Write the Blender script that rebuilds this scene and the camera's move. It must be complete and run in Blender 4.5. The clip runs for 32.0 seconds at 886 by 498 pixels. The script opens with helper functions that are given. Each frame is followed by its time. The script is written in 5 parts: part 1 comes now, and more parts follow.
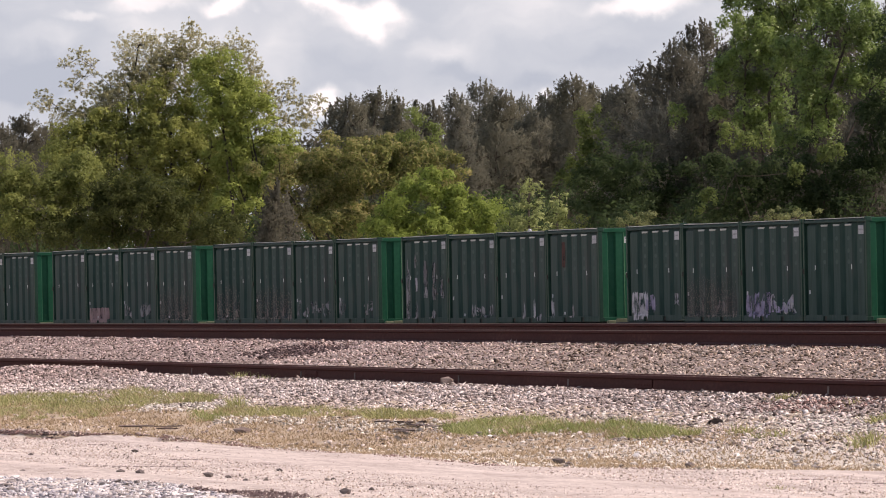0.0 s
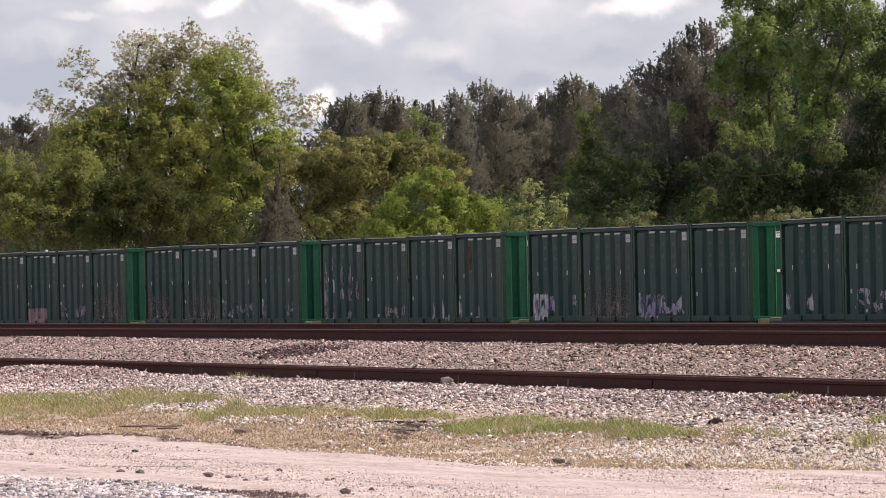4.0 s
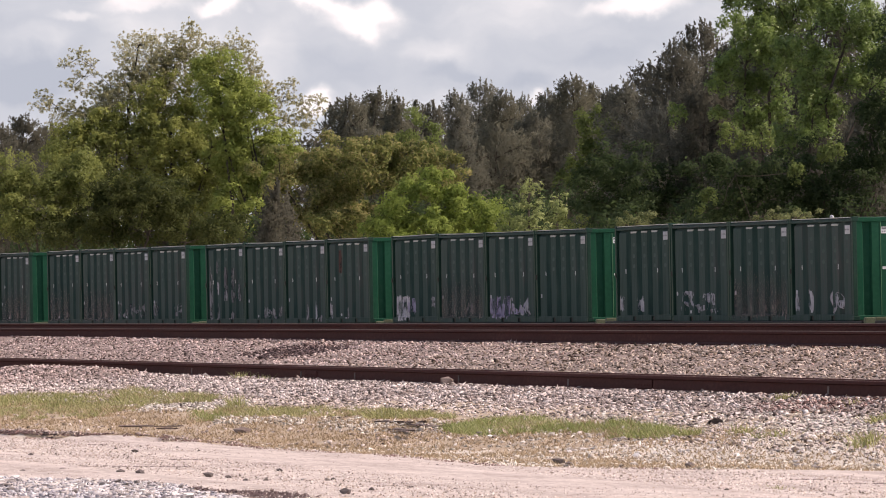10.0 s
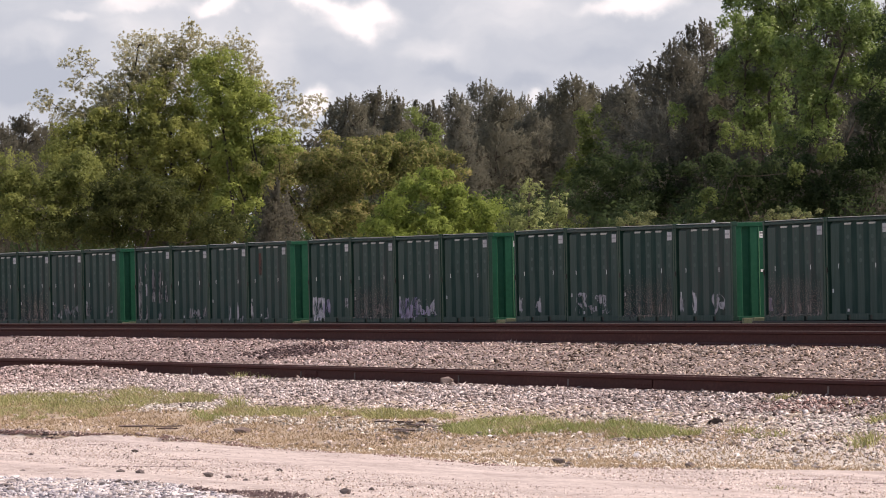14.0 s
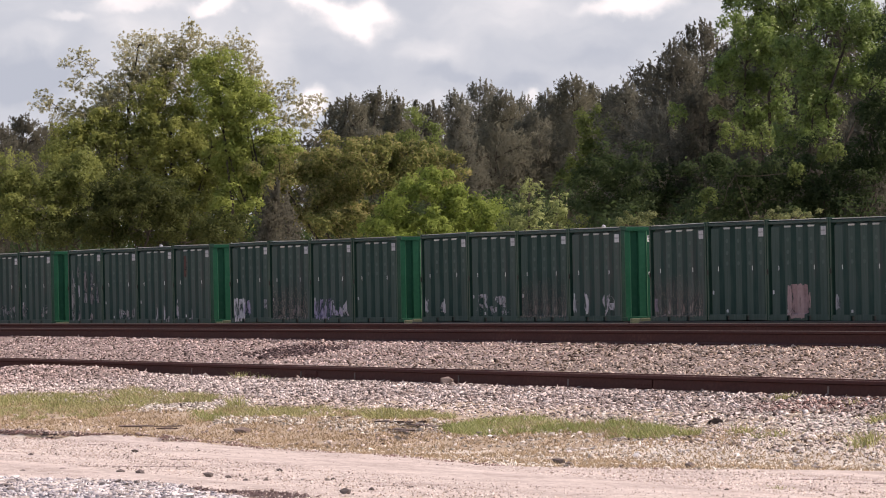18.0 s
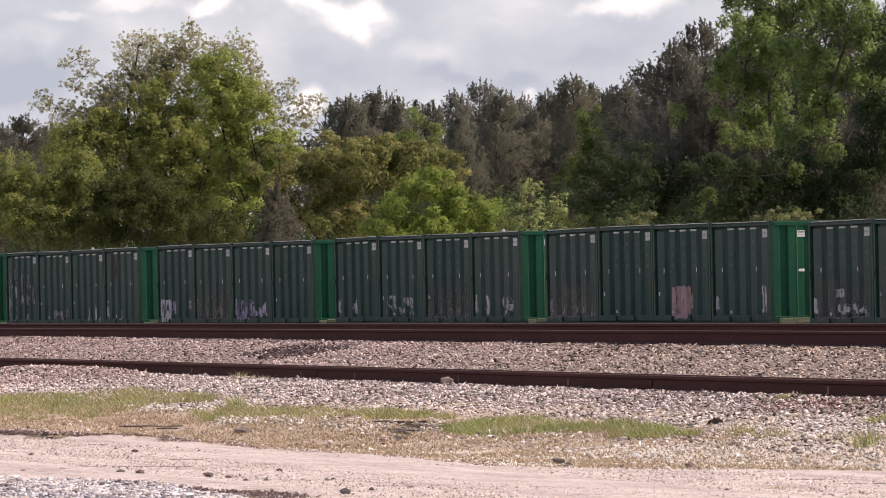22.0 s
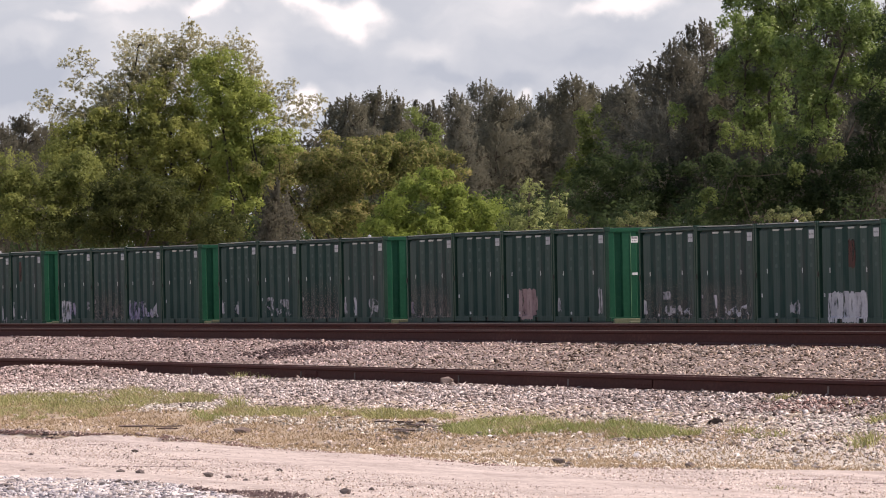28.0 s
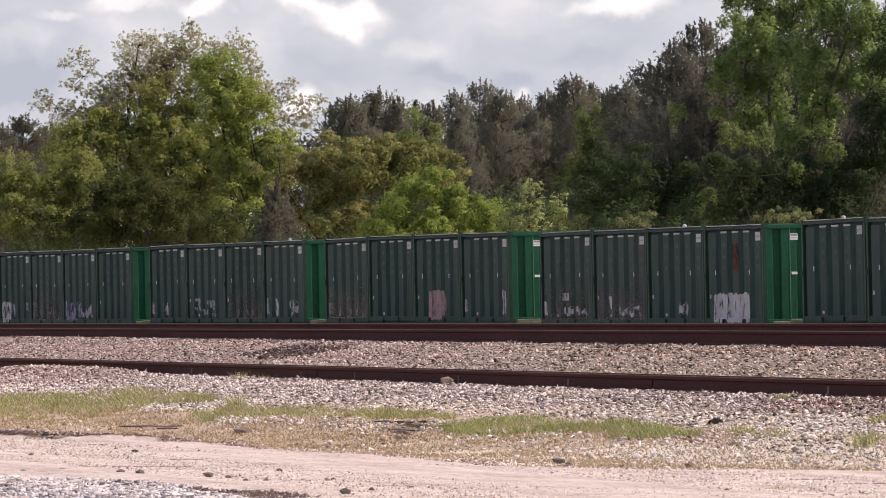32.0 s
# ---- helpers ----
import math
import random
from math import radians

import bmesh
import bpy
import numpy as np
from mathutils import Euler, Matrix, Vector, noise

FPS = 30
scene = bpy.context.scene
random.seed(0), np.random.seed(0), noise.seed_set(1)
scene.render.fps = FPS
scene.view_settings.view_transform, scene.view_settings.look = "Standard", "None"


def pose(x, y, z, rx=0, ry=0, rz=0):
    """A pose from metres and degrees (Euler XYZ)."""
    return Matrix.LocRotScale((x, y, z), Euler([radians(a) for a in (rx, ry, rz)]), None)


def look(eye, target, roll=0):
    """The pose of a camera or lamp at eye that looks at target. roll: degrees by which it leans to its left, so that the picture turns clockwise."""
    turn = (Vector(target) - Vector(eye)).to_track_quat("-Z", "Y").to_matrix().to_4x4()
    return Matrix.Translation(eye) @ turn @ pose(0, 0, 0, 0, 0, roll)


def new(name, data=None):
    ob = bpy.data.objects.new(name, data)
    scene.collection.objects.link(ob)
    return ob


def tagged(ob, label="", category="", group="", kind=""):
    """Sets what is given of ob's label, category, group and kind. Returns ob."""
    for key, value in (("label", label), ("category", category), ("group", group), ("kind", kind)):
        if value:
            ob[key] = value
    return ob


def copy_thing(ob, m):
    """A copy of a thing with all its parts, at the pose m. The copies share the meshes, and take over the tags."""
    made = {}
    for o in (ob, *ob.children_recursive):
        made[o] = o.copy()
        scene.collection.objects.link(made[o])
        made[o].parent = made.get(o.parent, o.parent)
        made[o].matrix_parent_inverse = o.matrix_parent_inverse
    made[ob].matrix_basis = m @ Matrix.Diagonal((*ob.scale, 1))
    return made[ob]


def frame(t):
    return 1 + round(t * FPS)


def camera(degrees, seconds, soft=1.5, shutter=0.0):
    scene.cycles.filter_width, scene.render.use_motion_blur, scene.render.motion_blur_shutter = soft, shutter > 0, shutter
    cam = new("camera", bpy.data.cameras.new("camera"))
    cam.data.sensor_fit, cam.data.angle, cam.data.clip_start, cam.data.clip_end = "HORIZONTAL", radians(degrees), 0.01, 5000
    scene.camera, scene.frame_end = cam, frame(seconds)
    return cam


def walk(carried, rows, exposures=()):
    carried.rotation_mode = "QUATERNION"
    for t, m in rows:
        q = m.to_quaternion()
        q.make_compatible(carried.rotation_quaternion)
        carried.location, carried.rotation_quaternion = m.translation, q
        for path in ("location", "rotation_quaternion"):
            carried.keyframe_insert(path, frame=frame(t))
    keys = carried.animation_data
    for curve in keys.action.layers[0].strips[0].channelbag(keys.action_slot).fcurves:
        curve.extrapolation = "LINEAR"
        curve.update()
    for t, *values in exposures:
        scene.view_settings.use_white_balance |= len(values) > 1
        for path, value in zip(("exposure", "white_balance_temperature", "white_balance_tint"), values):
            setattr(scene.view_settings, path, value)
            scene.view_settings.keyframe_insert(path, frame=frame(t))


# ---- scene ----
FIELD = 5.2811
cam = camera(FIELD, 32.0, soft=0.98)
TURN = 13.19
EYE = 1.25
POSE = pose(0, 0, EYE, 90.445, 0, 90 - TURN)
walk(cam, [(0.0, POSE), (32.0, POSE)], exposures=[(0.0, 0.10, 7300, 22), (32.0, 0.10, 7300, 22)])

# site axes: r to the right across the view, d away from the eye
CT, ST = math.cos(radians(TURN)), math.sin(radians(TURN))


def site(r, d, z=0.0):
    return Vector((r * ST - d * CT, r * CT + d * ST, z))


# the near tracks run at a small angle to the train's: a along them (towards the eye), n from the front rail towards the eye
TRACK_D = 115.9
AR, AD = 0.183, -0.983


def yard(a, n, z=0.0):
    return site(AR * a + AD * n, TRACK_D + AD * a - AR * n, z)


YARD_ANGLE = math.degrees(math.atan2((yard(1, 0) - yard(0, 0)).y, (yard(1, 0) - yard(0, 0)).x))

# ---- sky, sun ----
SUN_DIR = Vector((0.20, 0.60, 0.775)).normalized()
world = bpy.data.worlds.new("sky")
scene.world = world
world.use_nodes = True
wn = world.node_tree
sky = wn.nodes.new("ShaderNodeTexSky")
sky.sky_type = "NISHITA"
sky.sun_disc = False
sky.sun_elevation = math.asin(SUN_DIR.z)
sky.sun_rotation = math.atan2(SUN_DIR.x, SUN_DIR.y)
sky.air_density = 1.3
sky.dust_density = 2.0
wn.links.new(sky.outputs[0], wn.nodes["Background"].inputs[0])
wn.nodes["Background"].inputs[1].default_value = 0.15
lamp = bpy.data.lights.new("sun", "SUN")
lamp.energy = 3.75
lamp.angle = radians(0.6)
lamp.color = (1.0, 0.93, 0.86)
sun = new("sun", lamp)
sun.matrix_world = look(SUN_DIR * 100, (0, 0, 0))


# ---- materials ----
def material(name, stops, scale=4.0, fine=40.0, rough=0.8, metal=0.0, bump=0.3, spread=0.0, island=False, stretch=(1, 1, 1), contrast=0.5, clear=0.0, gloss=0.35, turn=0.0):
    """Colour from a coarse and a fine noise through a ramp of stops; spread varies it from piece to piece."""
    m = bpy.data.materials.new(name)
    m.use_nodes = True
    nt = m.node_tree
    N, L = nt.nodes, nt.links
    b = N["Principled BSDF"]
    tc = N.new("ShaderNodeTexCoord")
    mp = N.new("ShaderNodeMapping")
    mp.inputs["Scale"].default_value = stretch
    mp.inputs["Rotation"].default_value = (0, 0, radians(-turn))
    L.new(tc.outputs["Object"], mp.inputs["Vector"])
    n1 = N.new("ShaderNodeTexNoise")
    n1.inputs["Scale"].default_value = scale
    n1.inputs["Detail"].default_value = 5
    n2 = N.new("ShaderNodeTexNoise")
    n2.inputs["Scale"].default_value = fine
    n2.inputs["Detail"].default_value = 3
    L.new(mp.outputs[0], n1.inputs["Vector"])
    L.new(mp.outputs[0], n2.inputs["Vector"])
    mix = N.new("ShaderNodeMix")
    mix.inputs[0].default_value = contrast
    L.new(n1.outputs[0], mix.inputs[2])
    L.new(n2.outputs[0], mix.inputs[3])
    value = mix.outputs[0]
    if spread:
        src = N.new("ShaderNodeNewGeometry").outputs["Random Per Island"] if island else N.new("ShaderNodeObjectInfo").outputs["Random"]
        ma = N.new("ShaderNodeMath")
        ma.operation = "MULTIPLY_ADD"
        ma.inputs[1].default_value = spread
        L.new(src, ma.inputs[0])
        sub = N.new("ShaderNodeMath")
        sub.operation = "SUBTRACT"
        sub.inputs[1].default_value = spread / 2
        L.new(value, sub.inputs[0])
        L.new(sub.outputs[0], ma.inputs[2])
        value = ma.outputs[0]
    ramp = N.new("ShaderNodeValToRGB")
    el = ramp.color_ramp.elements
    while len(el) < len(stops):
        el.new(0.5)
    for e, (p, c) in zip(el, stops):
        e.position, e.color = p, (*c, 1)
    L.new(value, ramp.inputs[0])
    L.new(ramp.outputs[0], b.inputs["Base Color"])
    b.inputs["Roughness"].default_value = rough
    b.inputs["Metallic"].default_value = metal
    b.inputs["Specular IOR Level"].default_value = gloss
    if bump:
        bp = N.new("ShaderNodeBump")
        bp.inputs["Strength"].default_value = bump
        bp.inputs["Distance"].default_value = 0.01
        L.new(n2.outputs[0], bp.inputs["Height"])
        L.new(bp.outputs[0], b.inputs["Normal"])
    if clear:
        tr = N.new("ShaderNodeBsdfTranslucent")
        L.new(ramp.outputs[0], tr.inputs[0])
        ms = N.new("ShaderNodeMixShader")
        ms.inputs[0].default_value = clear
        L.new(b.outputs[0], ms.inputs[1])
        L.new(tr.outputs[0], ms.inputs[2])
        L.new(ms.outputs[0], N["Material Output"].inputs[0])
    return m


def sprayed(name, stops, low=0.36, high=0.52, upto=0.0):
    """Thin worn spray paint: bare in flecks where the noise is low; upto: the height at which it has thinned to nothing."""
    m = material(name, stops, 3, 14, rough=0.8, bump=0.05, spread=0.3, gloss=0.15)
    N, L = m.node_tree.nodes, m.node_tree.links
    tc = N.new("ShaderNodeTexCoord")
    mp = N.new("ShaderNodeMapping")
    mp.inputs["Scale"].default_value = (2.4, 2.4, 0.9)
    L.new(tc.outputs["Object"], mp.inputs[0])
    n = N.new("ShaderNodeTexNoise")
    n.inputs["Scale"].default_value = 2.6
    n.inputs["Detail"].default_value = 4
    L.new(mp.outputs[0], n.inputs["Vector"])
    r = N.new("ShaderNodeMapRange")
    r.inputs["From Min"].default_value = low
    r.inputs["From Max"].default_value = high
    L.new(n.outputs[0], r.inputs[0])
    t = N.new("ShaderNodeBsdfTransparent")
    mx = N.new("ShaderNodeMixShader")
    cover = r.outputs[0]
    if upto:
        xyz = N.new("ShaderNodeSeparateXYZ")
        L.new(tc.outputs["Object"], xyz.inputs[0])
        thin = N.new("ShaderNodeMapRange")
        thin.interpolation_type = "SMOOTHSTEP"
        for key, value in (("From Min", 0.1 * upto), ("From Max", upto), ("To Min", 0.95), ("To Max", 0.0)):
            thin.inputs[key].default_value = value
        L.new(xyz.outputs["Z"], thin.inputs[0])
        both = N.new("ShaderNodeMath")
        both.operation = "MULTIPLY"
        L.new(cover, both.inputs[0])
        L.new(thin.outputs[0], both.inputs[1])
        cover = both.outputs[0]
    L.new(cover, mx.inputs[0])
    L.new(t.outputs[0], mx.inputs[1])
    L.new(N["Principled BSDF"].outputs[0], mx.inputs[2])
    L.new(mx.outputs[0], N["Material Output"].inputs[0])
    return m


def leaf(name, dark, light, mid=None, spread=0.22, rough=0.7, gloss=0.2, clear=0.5, trees=0.0):
    """Leaf colour from dark to light by clump and by leaf; trees: how far whole trees differ."""
    m = material(name, [(0.25, dark)] + ([(0.5, mid)] if mid else []) + [(0.75, light)], 0.5, 8, rough=rough, bump=0, spread=spread, island=True, clear=clear, gloss=gloss, contrast=0.35)
    if trees:
        N, L = m.node_tree.nodes, m.node_tree.links
        hs = N.new("ShaderNodeHueSaturation")
        info = N.new("ShaderNodeObjectInfo")
        for key, mid_, half in (("Hue", 0.5, 0.03 * trees), ("Value", 1.0, 0.25 * trees), ("Saturation", 1.0, 0.5 * trees)):
            mr = N.new("ShaderNodeMapRange")
            lo, hi = (mid_ + half, mid_ - half) if key == "Saturation" else (mid_ - half, mid_ + half)
            mr.inputs["To Min"].default_value, mr.inputs["To Max"].default_value = lo, hi
            L.new(info.outputs["Random"], mr.inputs[0])
            L.new(mr.outputs[0], hs.inputs[key])
        ramp = next(n for n in N if n.bl_idname == "ShaderNodeValToRGB")
        ends = [l.to_socket for l in ramp.outputs[0].links]
        L.new(ramp.outputs[0], hs.inputs["Color"])
        for e in ends:
            L.new(hs.outputs[0], e)
    return m


M_SIDE = material("green_paint", [(0.30, (0.0131, 0.0336, 0.0303)), (0.44, (0.0218, 0.0491, 0.0441)), (0.53, (0.0315, 0.0573, 0.0528)), (0.63, (0.0437, 0.059, 0.0562)), (0.78, (0.0682, 0.0688, 0.0692))], 1.1, 6, rough=0.8, bump=0.1, spread=0.14, stretch=(1.6, 1.6, 0.22), gloss=0.16)
M_END = material("bright_green_paint", [(0.2, (0.005, 0.046, 0.026)), (0.55, (0.010, 0.074, 0.042)), (0.85, (0.024, 0.094, 0.058))], 1.5, 9, rough=0.5, bump=0.1, spread=0.15, gloss=0.12)
M_FRAME = material("frame_paint", [(0.25, (0.0092, 0.0313, 0.023)), (0.65, (0.0202, 0.0534, 0.0405)), (0.85, (0.069, 0.0626, 0.0552))], 2, 20, rough=0.6, bump=0.15, spread=0.1, gloss=0.12)
# roof colour raised so its sunlit edge reads as a pale line
M_ROOF = material("sunlit_toned_roof", [(0.2, (0.34, 0.36, 0.34)), (0.8, (0.68, 0.69, 0.66))], 0.8, 14, rough=0.7, bump=0.2, spread=0.25)
M_DARK = material("dark_steel", [(0.2, (0.008, 0.008, 0.008)), (0.8, (0.03, 0.026, 0.022))], 3, 30, rough=0.8, bump=0.2)
M_RIBLIGHT = material("rib_top_light", [(0.2, (0.22, 0.23, 0.22)), (0.8, (0.48, 0.48, 0.46))], 1.2, 14, rough=0.6, bump=0.1, spread=0.3)
M_WHITE = material("white_decal", [(0.3, (0.24, 0.25, 0.28)), (0.7, (0.46, 0.47, 0.50))], 3, 30, rough=0.6, bump=0.05, spread=0.2)
M_DECAL = material("bright_white_decal", [(0.3, (0.50, 0.51, 0.53)), (0.7, (0.74, 0.75, 0.76))], 3, 30, rough=0.5, bump=0.02, spread=0.15)
M_INK = material("faded_ink", [(0.2, (0.14, 0.145, 0.16)), (0.8, (0.26, 0.265, 0.28))], 6, 30, rough=0.7, bump=0, spread=0.3)
M_PALESPOT = material("paler_rib_paint", [(0.25, (0.034, 0.066, 0.057)), (0.75, (0.060, 0.088, 0.080))], 2, 12, rough=0.8, bump=0.05, spread=0.3, gloss=0.15)
M_FADE = sprayed("faded_paint", [(0.2, (0.108, 0.102, 0.0954)), (0.6, (0.15, 0.133, 0.126)), (0.9, (0.202, 0.172, 0.163))], 0.25, 0.70, 1.5)
M_WASHED = sprayed("thick_whitish_paint", [(0.25, (0.25, 0.25, 0.285)), (0.75, (0.43, 0.43, 0.475))], 0.30, 0.45)
M_PALE = sprayed("pale_spray_paint", [(0.25, (0.19, 0.19, 0.215)), (0.75, (0.42, 0.41, 0.45))])
M_GREY = sprayed("thin_greyish_spray_paint", [(0.25, (0.134, 0.134, 0.147)), (0.75, (0.288, 0.282, 0.302))], 0.34, 0.56)
M_PURPLE = sprayed("purple_spray_paint", [(0.25, (0.15, 0.13, 0.21)), (0.75, (0.34, 0.31, 0.42))])
M_PINK = sprayed("pink_spray_paint", [(0.25, (0.17, 0.11, 0.11)), (0.75, (0.30, 0.21, 0.22))], 0.24, 0.44)
M_RED = sprayed("red_patch_paint", [(0.25, (0.045, 0.018, 0.015)), (0.75, (0.075, 0.028, 0.023))], 0.25, 0.5)
M_YELLOW = material("dusty_yellow_sill", [(0.2, (0.06, 0.075, 0.045)), (0.8, (0.17, 0.185, 0.12))], 3, 20, rough=0.8, bump=0.2)
M_SEAM = material("pale_green_seam", [(0.2, (0.03, 0.13, 0.065)), (0.8, (0.09, 0.23, 0.13))], 3, 20, rough=0.8, bump=0.1)
M_RUST = material("rail_rust", [(0.2, (0.050, 0.015, 0.014)), (0.55, (0.088, 0.030, 0.027)), (0.85, (0.16, 0.068, 0.056))], 0.8, 25, rough=0.85, bump=0.4, stretch=(0.3, 1, 1), gloss=0.12)
# worn head, its colour raised to carry the gleam along the rail edge
M_RAILTOP = material("worn_gleam_rail_head", [(0.2, (0.12, 0.080, 0.064)), (0.8, (0.25, 0.185, 0.150))], 0.6, 20, rough=0.9, bump=0.1, gloss=0.12)
M_TIE = material("weathered_tie", [(0.2, (0.03, 0.024, 0.02)), (0.8, (0.11, 0.09, 0.075))], 2, 20, rough=0.9, bump=0.5, spread=0.3, stretch=(1, 0.2, 1))
STONE = [(0.06, (0.0987, 0.0745, 0.0672)), (0.26, (0.304, 0.25, 0.223)), (0.50, (0.514, 0.425, 0.394)), (0.86, (0.809, 0.709, 0.667))]
M_GRIT = material("road_grit", [(0.1, (0.25, 0.205, 0.18)), (0.4, (0.46, 0.39, 0.35)), (0.85, (0.78, 0.71, 0.655))], 2, 30, rough=0.9, bump=0.2, spread=0.9, island=True)
M_PALESTONE = material("pale_verge_stone", [(0.08, (0.17, 0.145, 0.12)), (0.3, (0.42, 0.37, 0.315)), (0.6, (0.64, 0.58, 0.51)), (0.9, (0.84, 0.79, 0.72))], 0.4, 30, rough=0.9, bump=0.4, spread=0.9, island=True)
M_STONE = material("ballast_stone", STONE, 0.35, 30, rough=0.9, bump=0.4, spread=1.0, island=True)
M_STONE_BROWN = material("rusty_ballast_stone", [(0.10, (0.0715, 0.0483, 0.0403)), (0.32, (0.275, 0.202, 0.178)), (0.53, (0.495, 0.37, 0.338)), (0.86, (0.726, 0.583, 0.547))], 0.3, 30, rough=0.9, bump=0.4, spread=1.0, island=True)
M_STAINED = material("rust_stained_stone", [(0.10, (0.072, 0.0384, 0.0336)), (0.4, (0.204, 0.118, 0.103)), (0.86, (0.48, 0.33, 0.294))], 0.3, 30, rough=0.9, bump=0.4, spread=1.0, island=True)
M_CLIP = material("dull_steel_clip", [(0.2, (0.09, 0.07, 0.065)), (0.8, (0.24, 0.20, 0.19))], 6, 30, rough=0.8, bump=0.2, spread=0.4)
M_THATCH = material("thatch_soil", [(0.3, (0.27, 0.205, 0.14)), (0.5, (0.40, 0.312, 0.225)), (0.7, (0.53, 0.435, 0.34))], 0.9, 18, rough=0.95, bump=0.8)
M_HEAP = material("white_crushed_stone", [(0.1, (0.10, 0.092, 0.105)), (0.3, (0.29, 0.272, 0.29)), (0.55, (0.48, 0.452, 0.465)), (0.88, (0.76, 0.73, 0.745))], 0.6, 30, rough=0.9, bump=0.4, spread=0.8, island=True)
M_LOOSE = material("single_pale_stone", [(0.1, (0.16, 0.145, 0.14)), (0.35, (0.36, 0.32, 0.30)), (0.6, (0.55, 0.50, 0.475)), (0.9, (0.80, 0.75, 0.725))], 4, 40, rough=0.9, bump=0.4, spread=0.8)
M_BLACKROCK = material("near_black_rock", [(0.2, (0.010, 0.008, 0.008)), (0.8, (0.035, 0.028, 0.025))], 8, 30, rough=0.9, bump=0.6, gloss=0.05)
# dark brown for the painted rut shadow, the oily stones and the rut lines
M_SHADE_STAIN = material("shade_and_stain_brown", [(0.3, (0.058, 0.0368, 0.0378)), (0.7, (0.15, 0.0994, 0.095))], 3, 25, rough=0.9, bump=0.5, spread=0.5, island=True)
M_STONE_TAN = material("tan_ballast_stone", [(0.10, (0.0605, 0.0423, 0.0324)), (0.32, (0.237, 0.179, 0.135)), (0.53, (0.409, 0.317, 0.261)), (0.86, (0.651, 0.538, 0.464))], 0.3, 30, rough=0.9, bump=0.4, spread=1.0, island=True)
M_GROUND = material("gritty_soil", [(0.25, (0.46, 0.395, 0.33)), (0.7, (0.66, 0.59, 0.51))], 0.5, 25, rough=0.95, bump=0.6)
M_DEBRIS = material("crumbled_soil", [(0.15, (0.14, 0.09, 0.08)), (0.45, (0.32, 0.235, 0.205)), (0.85, (0.62, 0.52, 0.47))], 2, 25, rough=0.95, bump=0.5, spread=0.9, island=True)
# reddish soil with the shadow of the verge edge put into its colour
M_LIP = material("shadow_toned_soil", [(0.2, (0.188, 0.112, 0.103)), (0.8, (0.35, 0.225, 0.2))], 2, 25, rough=0.95, bump=0.6)
M_BED = material("stony_bed", [(0.25, (0.155, 0.113, 0.095)), (0.7, (0.35, 0.268, 0.230))], 1.5, 30, rough=0.95, bump=0.8)
M_ROAD = material("pale_gravel_road", [(0.33, (0.2856, 0.2268, 0.2007)), (0.5, (0.4876, 0.4101, 0.3686)), (0.66, (0.6698, 0.5838, 0.5327))], 2.0, 26, rough=0.95, bump=0.8, stretch=(0.14, 1.0, 1), contrast=0.5, turn=YARD_ANGLE)
M_ROCK = material("dark_rock", [(0.2, (0.0625, 0.0504, 0.0486)), (0.8, (0.2, 0.1624, 0.1512))], 6, 30, rough=0.9, bump=0.5, spread=0.4)
M_WOODSCRAP = material("dark_wood_scrap", [(0.2, (0.065, 0.045, 0.038)), (0.5, (0.15, 0.11, 0.095)), (0.8, (0.30, 0.235, 0.205))], 6, 30, rough=0.9, bump=0.5, spread=0.3)
M_GRASS = material("grass_blades", [(0.2, (0.209, 0.226, 0.0791)), (0.5, (0.344, 0.342, 0.147)), (0.85, (0.493, 0.45, 0.253))], 0.4, 6, rough=0.8, bump=0, spread=0.5, island=True, clear=0.2)
M_LUSH = material("fresh_grass", [(0.2, (0.175, 0.225, 0.062)), (0.5, (0.30, 0.335, 0.125)), (0.85, (0.47, 0.455, 0.23))], 0.4, 6, rough=0.8, bump=0, spread=0.5, island=True, clear=0.3)
M_STRAW = material("dry_grass", [(0.2, (0.30, 0.212, 0.122)), (0.55, (0.44, 0.332, 0.208)), (0.9, (0.58, 0.468, 0.34))], 0.4, 6, rough=0.8, bump=0, spread=0.5, island=True, clear=0.2)
M_BARK = material("bark", [(0.2, (0.032, 0.026, 0.021)), (0.8, (0.090, 0.076, 0.062))], 3, 20, rough=0.95, bump=0.6, stretch=(1, 1, 0.2))
L_OLIVE = leaf("olive_leaves", (0.130, 0.162, 0.046), (0.32, 0.355, 0.114))
L_GREEN = leaf("green_leaves", (0.171, 0.199, 0.055), (0.391, 0.424, 0.134))
L_BRIGHT = leaf("bright_leaves", (0.112, 0.165, 0.033), (0.32, 0.405, 0.098), spread=0.35)
# green leaves of the low wood, with its shade put into the colour
L_DEEPSHADE = leaf("shade_darkened_leaves", (0.0342, 0.0555, 0.0236), (0.0684, 0.104, 0.0389), clear=0.6)
L_MIXED = leaf("mid_green_leaves", (0.085, 0.120, 0.037), (0.22, 0.285, 0.088))
L_DUSTY = leaf("dusty_leaves", (0.095, 0.118, 0.050), (0.27, 0.305, 0.135))
L_MAPLE = leaf("maple_leaves", (0.0969, 0.154, 0.045), (0.264, 0.368, 0.106), rough=0.45, gloss=0.5)
L_BRONZE = leaf("bronze_tinged_leaves", (0.112, 0.142, 0.042), (0.37, 0.318, 0.145), (0.222, 0.247, 0.080), 0.45)
L_PINE = leaf("pine_needles", (0.140, 0.143, 0.110), (0.192, 0.192, 0.150), None, 0.05, 0.9, 0.1, 0.64, 0.4)
L_PINEDARK = leaf("dark_pine_needles", (0.103, 0.103, 0.0798), (0.145, 0.143, 0.111), None, 0.05, 0.9, 0.1, 0.64, 0.35)
